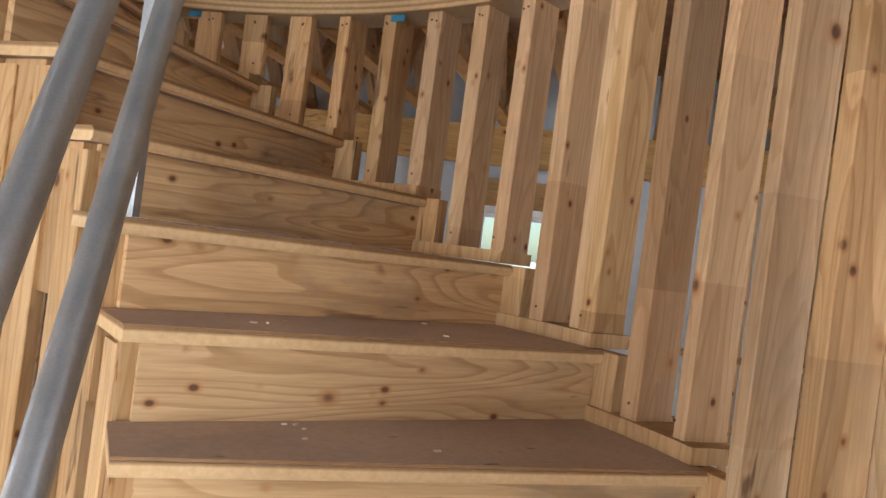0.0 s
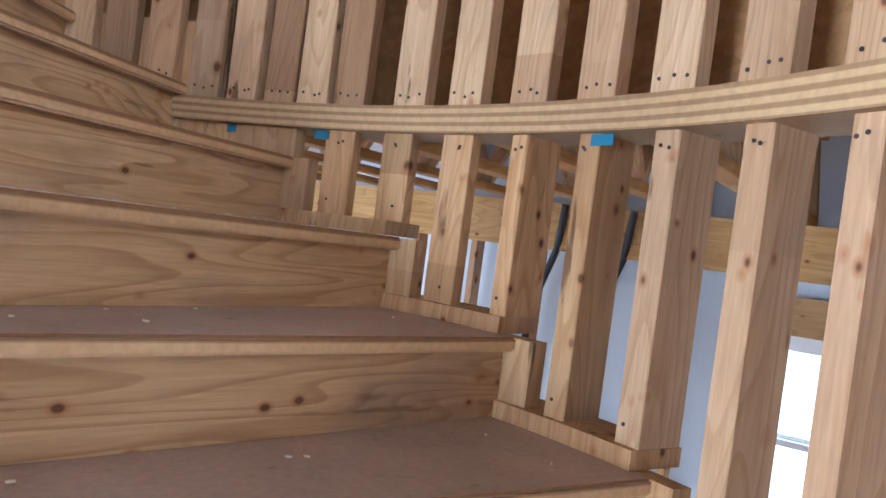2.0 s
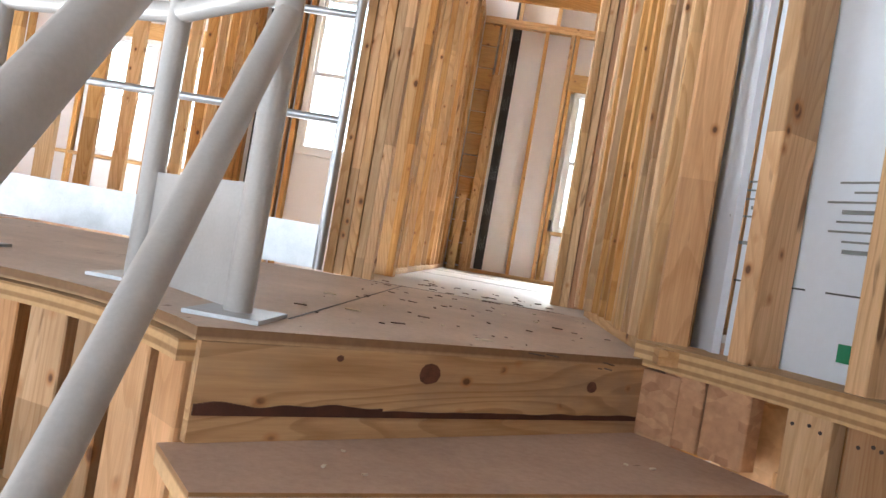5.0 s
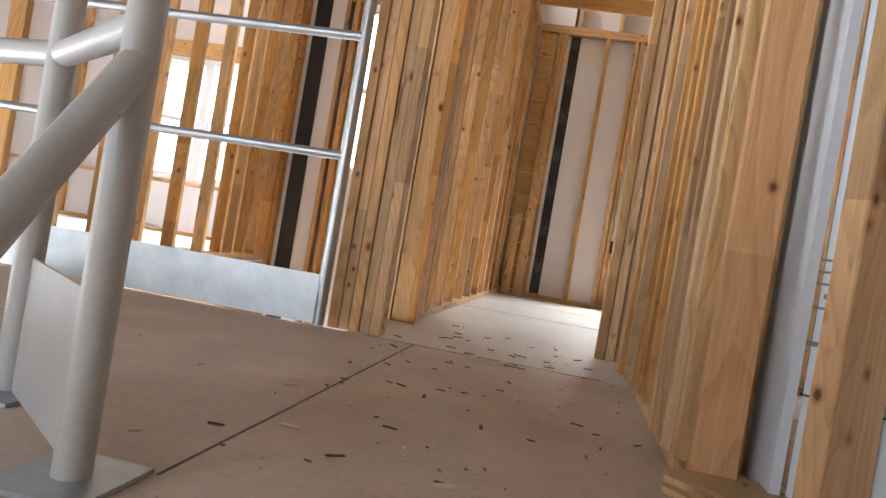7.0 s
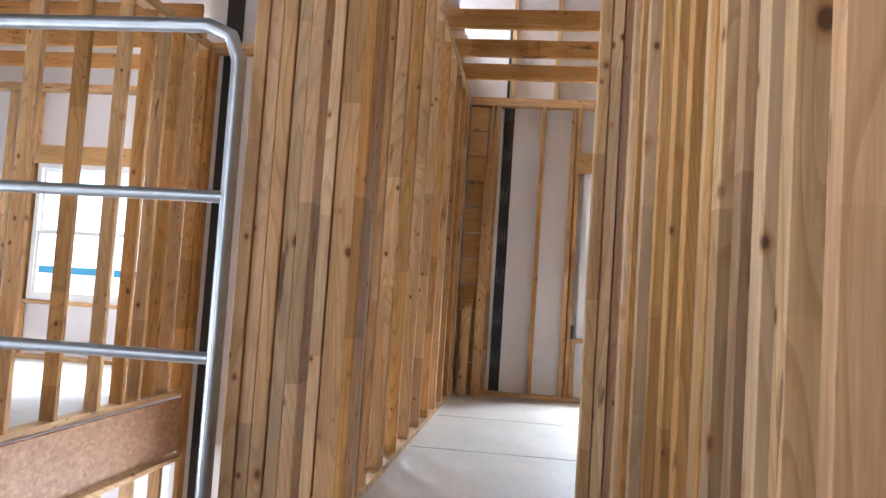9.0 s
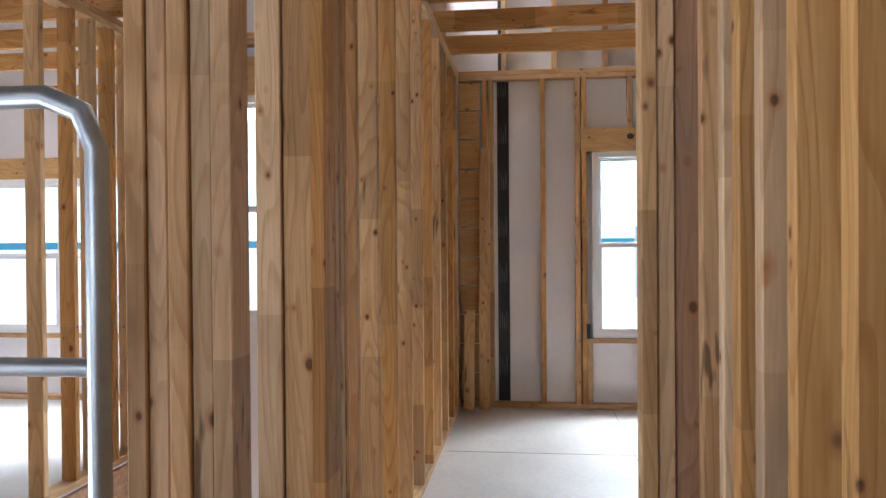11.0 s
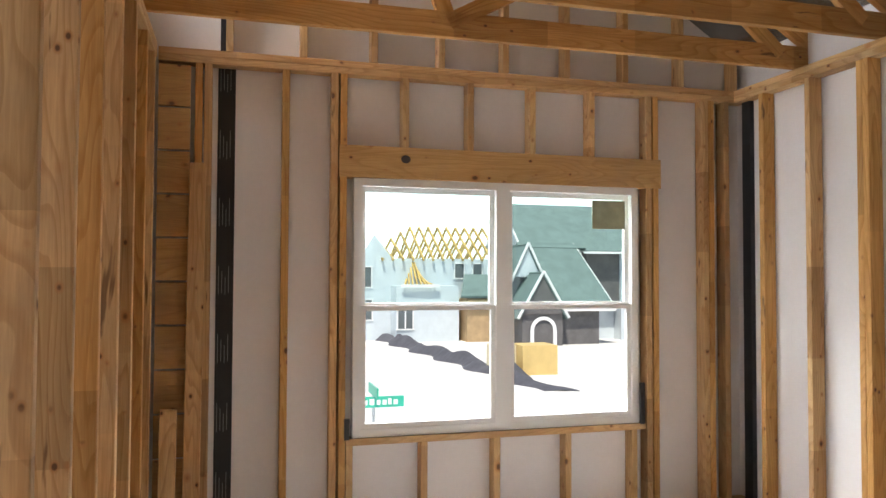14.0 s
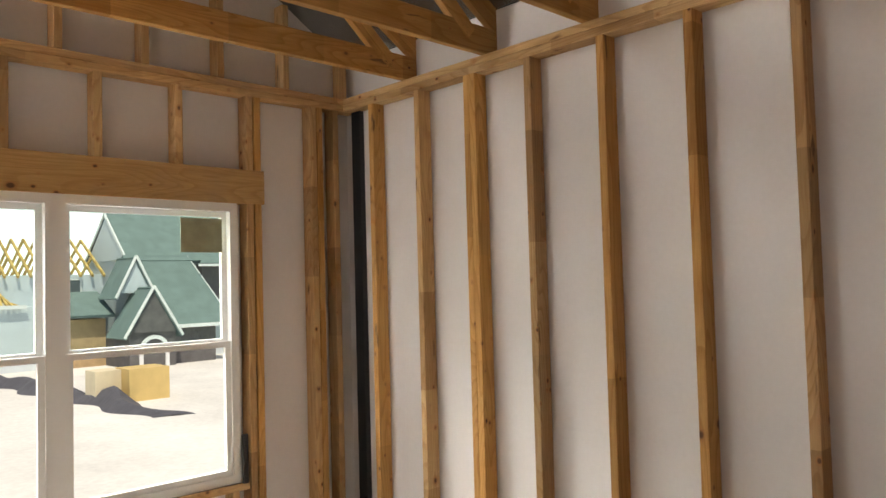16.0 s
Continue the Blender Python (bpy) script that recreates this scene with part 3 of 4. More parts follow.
# bedroom window wall at x = -9.1
XW = -9.145
WIN = (2.30, 4.13, 3.49, 4.985)
west = structure("wall_window", "pine framed wall with white foam board and a header", "stud wall")
part("sheathing", wall_with_hole((-9.215, 1.05, FL - 0.3), (-9.195, 5.12, 9.0), [WIN], "y"), BOARD, west, None, "white foam sheathing")
sawn(west, [1.44, 1.49, 1.91, 2.185, 2.235, 4.20, 4.25, 4.62, 4.665, 4.78], XW, FL + 0.038, TOP, "y", mats=(PINE_GOLD, PINE))
plates(west, (XW, 1.23), (XW, 4.95), (FL, TOP, TOP + 0.039))
part("header", box((-9.19, 2.21, 4.985), (-9.098, 4.285, 5.17)), PINE_Y, west, None, "thick golden header board with a knot")
for y in (2.60, 3.00, 3.40, 3.80):
    stud(west, XW, y, 5.172, TOP, 0.09, 0.04, 0, PINE)
for y in (2.28, 2.72, 3.17, 3.635, 4.09):
    stud(west, XW, y, FL + 0.038, WIN[2] - 0.04, 0.09, 0.04, 0, PINE)
plates(west, (XW, 2.26), (XW, 4.17), (WIN[2] - 0.04,))
for y in [1.6 + 0.406 * i for i in range(9)]:
    stud(west, XW, y, TOP + 0.08, 5.8 + max(0.05, (5.0 - y) * 0.62), 0.09, 0.04, 0, PINE)
part("flashing", box((-9.195, 1.54, FL + 0.04), (-9.185, 1.635, TOP)), BLACK, west, None, "black flashing tape with grey print")
bm = bmesh.new()
for i in range(7):
    z = FL + 0.25 + 0.38 * i
    for j in range(4):
        add_box(bm, (-9.1845, 1.553 + 0.018 * j, z + 0.01 * (j % 2)), (-9.184, 1.556 + 0.018 * j, z + 0.16 - 0.03 * (j % 3)))
part("print", bm, GREY_INK, west)
part("flashing", box((-9.194, 1.55, TOP + 0.08), (-9.185, 1.62, 6.4)), BLACK, west)
part("flashing", box((-9.1, 4.90, FL + 0.04), (-9.02, 4.932, TOP)), BLACK, west)
part("flashing", box((-9.19, 2.29, 3.482), (-9.112, 4.14, 3.489)), BLACK, west, None, "black sill flashing")
for y_ in (2.262, 4.142):
    part("flashing", box((-9.11, y_ - 0.012, 3.485), (-9.094, y_ + 0.018, 3.485 + (0.12 if y_ < 3 else 0.26))), BLACK, west)
window("window_1", -9.16, (WIN[0] + WIN[1]) / 2, WIN[2], WIN[3], WIN[1] - WIN[0], "y", "white twin sash window with a houses view")

# bedroom north wall at y = 4.95
north = structure("wall_bedroom_north", "pine stud wall with white foam board", "stud wall")
YN = 4.885
part("sheathing", box((-9.2, 4.935, FL - 0.3), (-2.6, 4.955, 5.9)), BOARD, north, None, "white foam sheathing")
sawn(north, [-8.84, -8.44, -8.06, -8.02, -7.66, -7.25, -6.84, -6.43, -6.07, -5.66, -5.25, -4.84, -4.43, -4.02, -3.6, -3.2], YN, FL + 0.038, TOP, mats=(PINE_GOLD, PINE, PINE_GOLD))
plates(north, (-9.1, YN), (-2.6, YN), (FL, TOP, TOP + 0.039))
part("flashing", box((-8.145, 4.92, FL + 0.4), (-8.125, 4.934, 4.15)), BLACK, north)
# bedroom east wall
east = structure("wall_bedroom_east", "bare pine stud wall", "stud wall")
sawn(east, [2.6 + 0.406 * i for i in range(6)], -5.05, FL + 0.038, TOP, "y")
plates(east, (-5.05, 2.3), (-5.05, 4.95), (FL, TOP, TOP + 0.039))

# foyer front wall at x = -7.75, two storeys
foyer = structure("wall_foyer", "tall foyer wall of white board, studs and black flashing", "wall")
FW = (-0.20, 0.80, 3.75, 5.25)
part("sheathing", wall_with_hole((-7.87, -0.80, LF), (-7.85, 1.12, 6.6), [FW, (-0.3, 0.9, LF + 0.02, 2.1)], "y"), BOARD, foyer)
sawn(foyer, [-0.70, -0.32, -0.24, 0.84, 0.90, 1.06], -7.80, LF, TOP, "y", mats=(PINE_GOLD, PINE))
part("flashing", box((-7.845, -0.64, LF), (-7.835, -0.50, 6.4)), BLACK, foyer, None, "black flashing tape")
part("header", box((-7.845, -0.3, 5.25), (-7.76, 0.9, 5.5)), PINE_Y, foyer)
plates(foyer, (-7.80, -0.75), (-7.80, 1.1), (TOP, TOP + 0.039))
window("window_2", -7.83, (FW[0] + FW[1]) / 2, FW[2], FW[3], FW[1] - FW[0], "y", "white foyer window with film on the glass", False)

# room across the foyer
far = structure("wall_far_room", "open stud wall above an OSB rim", "stud wall")
part("rim_board", box((-7.75, -0.735, 2.50), (-4.3, -0.705, FL - 0.026)), OSB, far, None, "printed OSB rim board")
sawn(far, [-7.72, -7.5, -7.3, -7.1, -6.9, -6.62, -6.2, -5.8, -5.4, -5.0, -4.6], -0.75, FL + 0.038, TOP, mats=(PINE_GOLD, PINE))
plates(far, (-4.3, -0.75), (-7.75, -0.75), (FL, TOP, TOP + 0.039))
plates(far, (-4.3, -0.72), (-7.75, -0.72), (2.44,), 0.12, PINE)
sawn(far, [-7.6, -7.2, -6.8, -6.4, -6.0, -5.6, -5.2, -4.8, -4.4], -0.79, LF, 2.43, mats=(PINE, PINE_PALE))
farwest = structure("wall_far_room_west", "pine framed wall with white board and a window", "stud wall")
W3 = (-3.05, -1.45, 3.50, 4.85)
part("sheathing", wall_with_hole((-9.215, -5.1, LF), (-9.195, -0.7, 8.5), [W3], "y"), BOARD, farwest)
sawn(farwest, [-4.6, -4.2, -3.8, -3.4, -3.12, -1.38, -1.0], XW, FL + 0.038, TOP, "y", mats=(PINE_GOLD, PINE))
plates(farwest, (XW, -5.0), (XW, -0.7), (FL, TOP, TOP + 0.039, W3[2] - 0.04))
part("header", box((-9.19, -3.15, W3[3]), (-9.1, -1.35, W3[3] + 0.18)), PINE_Y, farwest)
window("window_3", -9.16, (W3[0] + W3[1]) / 2, W3[2], W3[3], W3[1] - W3[0], "y", "white twin sash window behind studs")

# ---- outer closing walls ----
# South and east walls lie out of view; their openings only admit fill light.
part("sheathing", wall_with_hole((-9.2, -5.12, LF), (3.2, -5.10, 8.0), [(-3.8, -0.6, 0.3, 2.5)], "x"), BOARD, structure("wall_south", "white boarded outer wall with an opening added for fill light", "wall"))
es = structure("wall_east", "plain boarded outer wall with an opening added for fill light", "wall")
part("sheathing", wall_with_hole((3.2, -5.1, LF), (3.22, 5.1, 8.0), [(-3.4, 0.2, 3.3, 5.3)], "y"), BOARD, es)
low = structure("wall_lower_north", "lower pine stud wall with bluish board and a window", "stud wall")
W4 = (-1.02, -0.14, 0.95, 1.94)
part("sheathing", wall_with_hole((-7.75, 5.045, LF), (3.2, 5.065, 2.9), [W4], "x"), BOARD_BLUE, low)
sawn(low, [x for x in [-7.4 + 0.406 * i for i in range(26)] if not -1.1 < x < -0.1], YN, LF + 0.038, 2.36, mats=(PINE_PALE, PINE))
plates(low, (-7.7, YN), (3.1, YN), (LF, 2.36, 2.40))
plates(low, (-0.06, YN - 0.003), (3.1, YN - 0.003), (0.74, 1.16))
part("header", box((-7.6, 4.79, 2.19), (3.1, 4.83, 2.44)), PINE_GOLD_X, low, None, "golden double header beam")
part("header", box((-1.1, 4.95, 1.94), (-0.06, 5.04, 2.12)), PINE_X, low)
window("window_4", (W4[0] + W4[1]) / 2, 5.03, W4[2], W4[3], W4[1] - W4[0], "x", "white sash window of the lower room", False)
low_west = structure("wall_lower_west", "lower pine stud wall with pale board", "stud wall")
part("sheathing", box((-7.85, 1.13, LF), (-7.83, 5.04, 2.9)), BOARD, low_west)
sawn(low_west, [1.3 + 0.406 * i for i in range(10)], -7.78, LF + 0.038, 2.36, "y", mats=(PINE, PINE_PALE))
plates(low_west, (-7.78, 1.2), (-7.78, 4.95), (LF, 2.36, 2.40))
low_mid = structure("wall_lower_partition", "inner lower partition of bare pine studs", "stud wall")
sawn(low_mid, [2.75 + 0.406 * i for i in range(6)], -3.9, LF + 0.038, 2.36, "y", mats=(PINE_PALE, PINE))
plates(low_mid, (-3.9, 2.6), (-3.9, 4.83), (LF, 2.36, 2.40))
part("sheathing", box((-2.6, 5.045, 2.9), (3.2, 5.065, 6.2)), BOARD, structure("wall_upper_north", "white boarded upper outer wall", "wall"))


# ---- floor trusses over the lower rooms ----
def floor_truss(x, y0, y1):
    t = thing("floor_truss", (x, y0, 2.45), "open web pine floor truss", "truss", "floor trusses over the lower room")
    for z in (2.45, 2.855):
        rail_between(t, (x, y0, z + 0.019), (x, y1, z + 0.019), 0.089, 0.038, PINE_GOLD, "chord")
    n = int((y1 - y0) / 0.5)
    for i in range(n):
        a, b = y0 + (y1 - y0) * i / n, y0 + (y1 - y0) * (i + 1) / n
        m = (a + b) / 2
        rail_between(t, (x, a, 2.49), (x, m, 2.85), 0.085, 0.036, PINE_PALE, "web")
        rail_between(t, (x, m, 2.85), (x, b, 2.49), 0.085, 0.036, PINE_PALE, "web")


for i in range(15):
    x = -4.2 + 0.48 * i
    d = (x - CX)
    y0 = CY + math.sqrt(max(0.0, (R_OUT + 0.22) ** 2 - d * d)) if abs(d) < R_OUT + 0.2 else 2.6
    floor_truss(x, max(y0, 2.4), 5.0)
tagged(part("subfloor_north", prism([(-4.30, 2.46), (-3.06, 2.46)] + [polar(a, R_OUT + 0.19) for a in range(126, -1, -6)] + [(3.2, 0.6), (3.2, 5.04), (-4.30, 5.04)], FL - 0.021, FL - 0.003), OSB), "rough OSB deck over the floor trusses", "floor", "", "structure")

# ---- roof ----
roof = structure("ceiling", "open timber roof trusses under a foil-faced deck", "ceiling")
bm = bmesh.new()
for (y0, z0), (y1, z1) in (((5.5, 5.55), (0.2, 8.9)), ((-5.4, 5.45), (0.2, 8.9))):
    vs = [bm.verts.new(p) for p in ((-9.4, y0, z0), (3.4, y0, z0), (3.4, y1, z1), (-9.4, y1, z1))]
    up = [bm.verts.new((v.co.x, v.co.y, v.co.z + 0.02)) for v in vs]
    bm.faces.new(vs)
    bm.faces.new(up[::-1])
    for i in range(4):
        bm.faces.new((vs[i], up[i], up[(i + 1) % 4], vs[(i + 1) % 4]))
part("roof_deck", bm, FOIL, roof)


def roof_truss(x):
    t = thing("roof_truss", (x, 1.0, TOP + 0.08), "golden pine roof truss", "truss", "roof trusses")
    zc = TOP + 0.08
    if x > -4.2:
        spans = ((2.2, 5.2), (-5.1, -1.4))
    else:
        spans = ((1.15, 5.05), (-5.1, -0.6))
    for a, b in spans:
        rail_between(t, (x, a, zc + 0.068), (x, b, zc + 0.068), 0.038, 0.135, PINE_GOLD, "bottom_chord")
    s = (8.9 - 5.55) / 5.3
    rail_between(t, (x, 5.3, 5.55 + 0.2 * s - 0.06), (x, 0.2, 8.9 - 0.06), 0.038, 0.12, PINE_GOLD, "top_chord")
    rail_between(t, (x, -5.2, 5.5), (x, 0.2, 8.84), 0.038, 0.12, PINE_GOLD, "top_chord")
    rail_between(t, (x, 4.75, zc + 0.08), (x, 3.95, 5.55 + 1.55 * s - 0.1), 0.038, 0.09, PINE_GOLD, "web")
    rail_between(t, (x, 2.7, zc + 0.08), (x, 3.95, 5.55 + 1.55 * s - 0.1), 0.038, 0.09, PINE_GOLD, "web")
    rail_between(t, (x, 2.7, zc + 0.08), (x, 2.0, 5.55 + 3.5 * s - 0.1), 0.038, 0.09, PINE_GOLD, "web")


for i in range(17):
    roof_truss(-8.55 + 0.61 * i)


def leaning_board(x, y, z1, w, lean, label):
    t = thing("scrap_board", (x, y, FL), label, "board", "scrap boards in the corner")
    part("board", bar_mesh(w, 0.038, z1 - FL), PINE, t, pose(x, y, FL, 0, lean, 90))
    return t


leaning_board(-9.03, 1.43, 5.02, 0.085, 0.4, "long pine offcut leaning in the corner")
leaning_board(-8.98, 1.31, 3.72, 0.085, 0.6, "short pine offcut leaning in the corner")
sticker = part("sticker", box((-9.146, 3.82, 4.72), (-9.143, 4.05, 4.90)), sheet("faded_paper", (0.42, 0.44, 0.30), 0.7, 0.3, 9.0), bpy.data.objects["window_1"], None, "faded peeling paper sticker")
bm = bmesh.new()
bmesh.ops.create_circle(bm, cap_ends=True, segments=12, radius=0.024, matrix=pose(-9.0965, 2.60, 5.10, 0, 90, 0) @ Matrix.Diagonal((1, 1.2, 1, 1)))
part("knot", bm, DARK, west)
# chips and scuffs on the landing
bm = bmesh.new()
for i in range(45):
    x, y = rnd.uniform(-4.2, -2.6), rnd.uniform(1.3, 2.15)
    s = rnd.uniform(0.003, 0.018)
    add_box(bm, (-s, -s * 0.22, 0), (s, s * 0.22, 0.0025), pose(x, y, FL + 0.0006, 0, 0, rnd.gauss(80, 35)))
for i in range(36):
    x, y = rnd.uniform(-5.2, -4.1), rnd.uniform(1.3, 2.1)
    s = rnd.uniform(0.003, 0.022)
    add_box(bm, (-s, -s * 0.2, 0), (s, s * 0.2, 0.003), pose(x, y, FL + 0.0006, 0, 0, rnd.gauss(80, 35)))
tagged(part("wood_chips", bm, sheet("dark_chips", (0.14, 0.09, 0.07), 0.8, 0.4, 20.0)), "dark wood chips scattered on the floor", "debris", "", "stuff")
bm = bmesh.new()
for i in range(14):
    x, y = rnd.uniform(-4.6, -2.6), rnd.uniform(1.3, 2.15)
    s = rnd.uniform(0.006, 0.022)
    add_box(bm, (-s, -s * 0.4, 0), (s, s * 0.4, 0.003), pose(x, y, FL + 0.0006, 0, 0, rnd.uniform(0, 180)))
for k in range(0, 9):
    for i in range(5):
        x, y = polar(step_angle(k + rnd.uniform(0.15, 0.9)), rnd.uniform(1.1, 2.0))
        s = rnd.uniform(0.003, 0.008)
        add_box(bm, (-s, -s * 0.5, 0), (s, s * 0.5, 0.003), pose(x, y, FL - RISE * (9 - k) + 0.0006, 0, 0, rnd.uniform(0, 180)))
tagged(part("pale_chips", bm, sheet("pale_chips", (0.75, 0.68, 0.55), 0.8)), "pale wood chips on floor and steps", "debris", "", "stuff")
part("seam", box((-4.29, 1.393, FL), (-2.52, 1.398, FL + 0.0012), pose(0, 0, 0)), DARK, floor_up)
part("seam", box((-4.302, 1.2, FL - 0.001), (-4.297, 2.1, FL + 0.0012)), DARK, floor_up)
for y, x0, x1 in ((2.45, -9.05, -4.4), (3.67, -9.05, -4.4)):
    part("seam", box((x0, y, FL - 0.002), (x1, y + 0.004, FL - 0.0006)), DARK, bpy.data.objects["floor_bedroom"])
for x in (-6.6, -7.8):
    part("seam", box((x, 1.25, FL - 0.002), (x + 0.004, 4.8, FL - 0.0006)), DARK, bpy.data.objects["floor_bedroom"])
# hanging cables in the lower room
for x in (-2.15, -1.78):
    t = tube("cable", [(x + 0.2, 4.75, 2.43), (x + 0.16, 4.8, 2.2), (x + 0.05, 4.82, 1.9), (x, 4.82, 1.4), (x, 4.82, 0.6), (x + 0.05, 4.8, LF + 0.01)], 0.02, BLACK)
    tagged(t, "black cable hanging from the floor trusses", "cable", "hanging cables")
# tape under the ring
for a_, w_ in ((104.6, 0.03), (96, 0.05), (72, 0.06)):
    x, y = polar(a_, R_OUT + 0.0)
    part("tape", box((-w_ / 2, -0.001, -0.012), (w_ / 2, 0.001, 0.012), pose(x, y, 2.42, 0, 0, a_ - 90)), TAPE, outer)


# ---- guard rails ----
gate = thing("guard_gate", (-4.27, 0.4, FL), "galvanised steel guard gate with a steel toe board", "guard rail")
GX, G0, G1, GH = -4.27, -0.62, 1.02, 1.62
r = 0.022
tube("gate_frame", [(GX, G0, FL + 0.01), (GX, G0, FL + GH - 0.1), (GX, G0 + 0.03, FL + GH - 0.03), (GX, G0 + 0.1, FL + GH), (GX, G1 - 0.1, FL + GH), (GX, G1 - 0.03, FL + GH - 0.03), (GX, G1, FL + GH - 0.1), (GX, G1, FL + 0.01)], r, GALV, gate)
for z in (0.66, 1.12):
    tube("rail", [(GX, G0, FL + z), (GX, G1, FL + z)], 0.018, GALV, gate)
part("toe_board", box((GX - 0.004, G0 + 0.02, FL + 0.012), (GX + 0.004, G1 - 0.02, FL + 0.20)), GALV, gate)

P1, P2 = (-2.43, 1.32), (-2.73, 0.97)
guard = thing("stair_railing", (*P1, FL), "temporary pipe railing in worn pale paint", "railing")
for (x, y), h in ((P1, 1.12), (P2, 1.12), ((-2.86, 0.45), 1.12)):
    tube("post", [(x, y, FL + 0.008), (x, y, FL + h)], 0.027, PIPE, guard)
    part("base_plate", box((x - 0.09, y - 0.07, FL + 0.001), (x + 0.09, y + 0.07, FL + 0.009)), GALV, guard)
for z in (0.62, 1.10):
    tube("rail", [(*P1, FL + z), (*P2, FL + z), (-2.86, 0.45, FL + z)], 0.024, PIPE, guard)
part("toe_board", prism([(P1[0], P1[1]), (P1[0] - 0.004, P1[1] + 0.004), (P2[0] - 0.004, P2[1] + 0.004), P2], FL + 0.01, FL + 0.25), PIPE, guard)
K2 = (*polar(step_angle(2.25), 1.0), FL - RISE * 7)
K4 = (*polar(step_angle(-4.6), 1.0), FL - RISE * 14)
for z in (0.62, 1.10):
    tube("hand_rail", [(*P1, FL + z - 0.05), (K2[0], K2[1], K2[2] + z - 0.08)], 0.026, PIPE, guard)
lower_guard = thing("stair_railing", K2, "temporary galvanised pipe railing along the lower steps", "railing")
for p in (K2, K4):
    part("post", box((p[0] - 0.02, p[1] - 0.012, p[2] + 0.003), (p[0] + 0.02, p[1] + 0.012, p[2] + 0.9)), GALV, lower_guard)
for top_end, low_end in (((-0.97, 1.44, 2.25), (-0.50, 0.52, 0.92)), ((-0.99, 1.42, 2.62), (-0.52, 0.46, 1.19))):
    tube("hand_rail", [top_end, low_end], 0.025, GALV, lower_guard)

# ---- outside ----
gz = LF - 0.6
bm = bmesh.new()
vs = [bm.verts.new((x, y, gz)) for x, y in ((-1500, -1500), (1500, -1500), (1500, 1500), (-1500, 1500))]
bm.faces.new(vs)
tagged(part("ground", bm, DIRT), "bright pale sand ground of the building site", "ground", "", "structure")


def slab(pts, thick):
    """A flat panel through the given corners, with thickness along its normal."""
    bm = bmesh.new()
    p = [Vector(q) for q in pts]
    nrm = (p[1] - p[0]).cross(p[2] - p[0]).normalized() * thick
    a = [bm.verts.new(q) for q in p]
    b = [bm.verts.new(q + nrm) for q in p]
    bm.faces.new(a[::-1])
    bm.faces.new(b)
    for i in range(len(p)):
        k = (i + 1) % len(p)
        bm.faces.new((a[i], a[k], b[k], b[i]))
    return bm


def house_window(parent, x, y, z, w, h, bars=1):
    """A framed window set on a wall that faces +x."""
    bm = bmesh.new()
    f = 0.1
    add_box(bm, (x, y - w / 2 - f, z - f), (x + 0.09, y + w / 2 + f, z))
    add_box(bm, (x, y - w / 2 - f, z + h), (x + 0.09, y + w / 2 + f, z + h + f))
    for k in range(bars + 2):
        c = y - w / 2 + w * k / (bars + 1)
        add_box(bm, (x, c - f / 2, z), (x + 0.09, c + f / 2, z + h))
    win = part("window", bm, VINYL, parent)
    part("pane", box((x + 0.01, y - w / 2, z), (x + 0.04, y + w / 2, z + h)), DARKPANE, win)


DARKPANE = sheet("dark_house_pane", (0.12, 0.14, 0.15), 0.15, 0.1)
HX = -58.0
big = thing("house", (HX - 4, 28.5, gz), "large house with steep grey green shingle roofs, lightened for glare, and pale siding", "house")
part("wall", box((HX - 9, 23.0, gz), (HX - 1.5, 33.5, 6.7)), WRAP, big)
# main roof: ridge along y with its eave towards the street, gable end beside the unfinished house
part("roof", slab([(HX - 1.0, 22.85, 6.3), (HX - 1.0, 34.2, 6.3), (HX - 5.2, 34.2, 10.0), (HX - 5.2, 22.85, 10.0)], 0.25), SHINGLE, big)
part("roof", slab([(HX - 9.6, 34.2, 6.3), (HX - 9.6, 22.85, 6.3), (HX - 5.2, 22.85, 10.0), (HX - 5.2, 34.2, 10.0)], 0.25), SHINGLE, big)
part("gable", slab([(HX - 9, 23.0, 6.6), (HX - 1.5, 23.0, 6.6), (HX - 5.2, 23.0, 9.8)], 0.15), WRAP, big)
for x0, x1 in ((HX - 0.9, HX - 5.2), (HX - 9.7, HX - 5.2)):
    rail_between(big, (x0, 22.8, 6.35), (x1, 22.8, 10.1), 0.12, 0.2, VINYL, "fascia")
# lower wing: steep roof over a dark stone gable and a porch
part("wall", box((HX - 1.5, 23.0, gz), (HX + 2.2, 27.8, 2.0)), STONE, big, None, "dark stone wall")
part("roof", slab([(HX + 2.6, 22.6, 1.75), (HX + 2.6, 28.9, 1.75), (HX - 1.4, 27.3, 6.75), (HX - 1.4, 22.6, 6.75)], 0.22), SHINGLE, big)
rail_between(big, (HX + 2.75, 22.5, 1.85), (HX + 2.75, 28.9, 1.85), 0.12, 0.24, VINYL, "fascia")
rail_between(big, (HX + 2.7, 28.95, 1.85), (HX - 1.3, 27.35, 6.8), 0.1, 0.17, VINYL, "fascia")
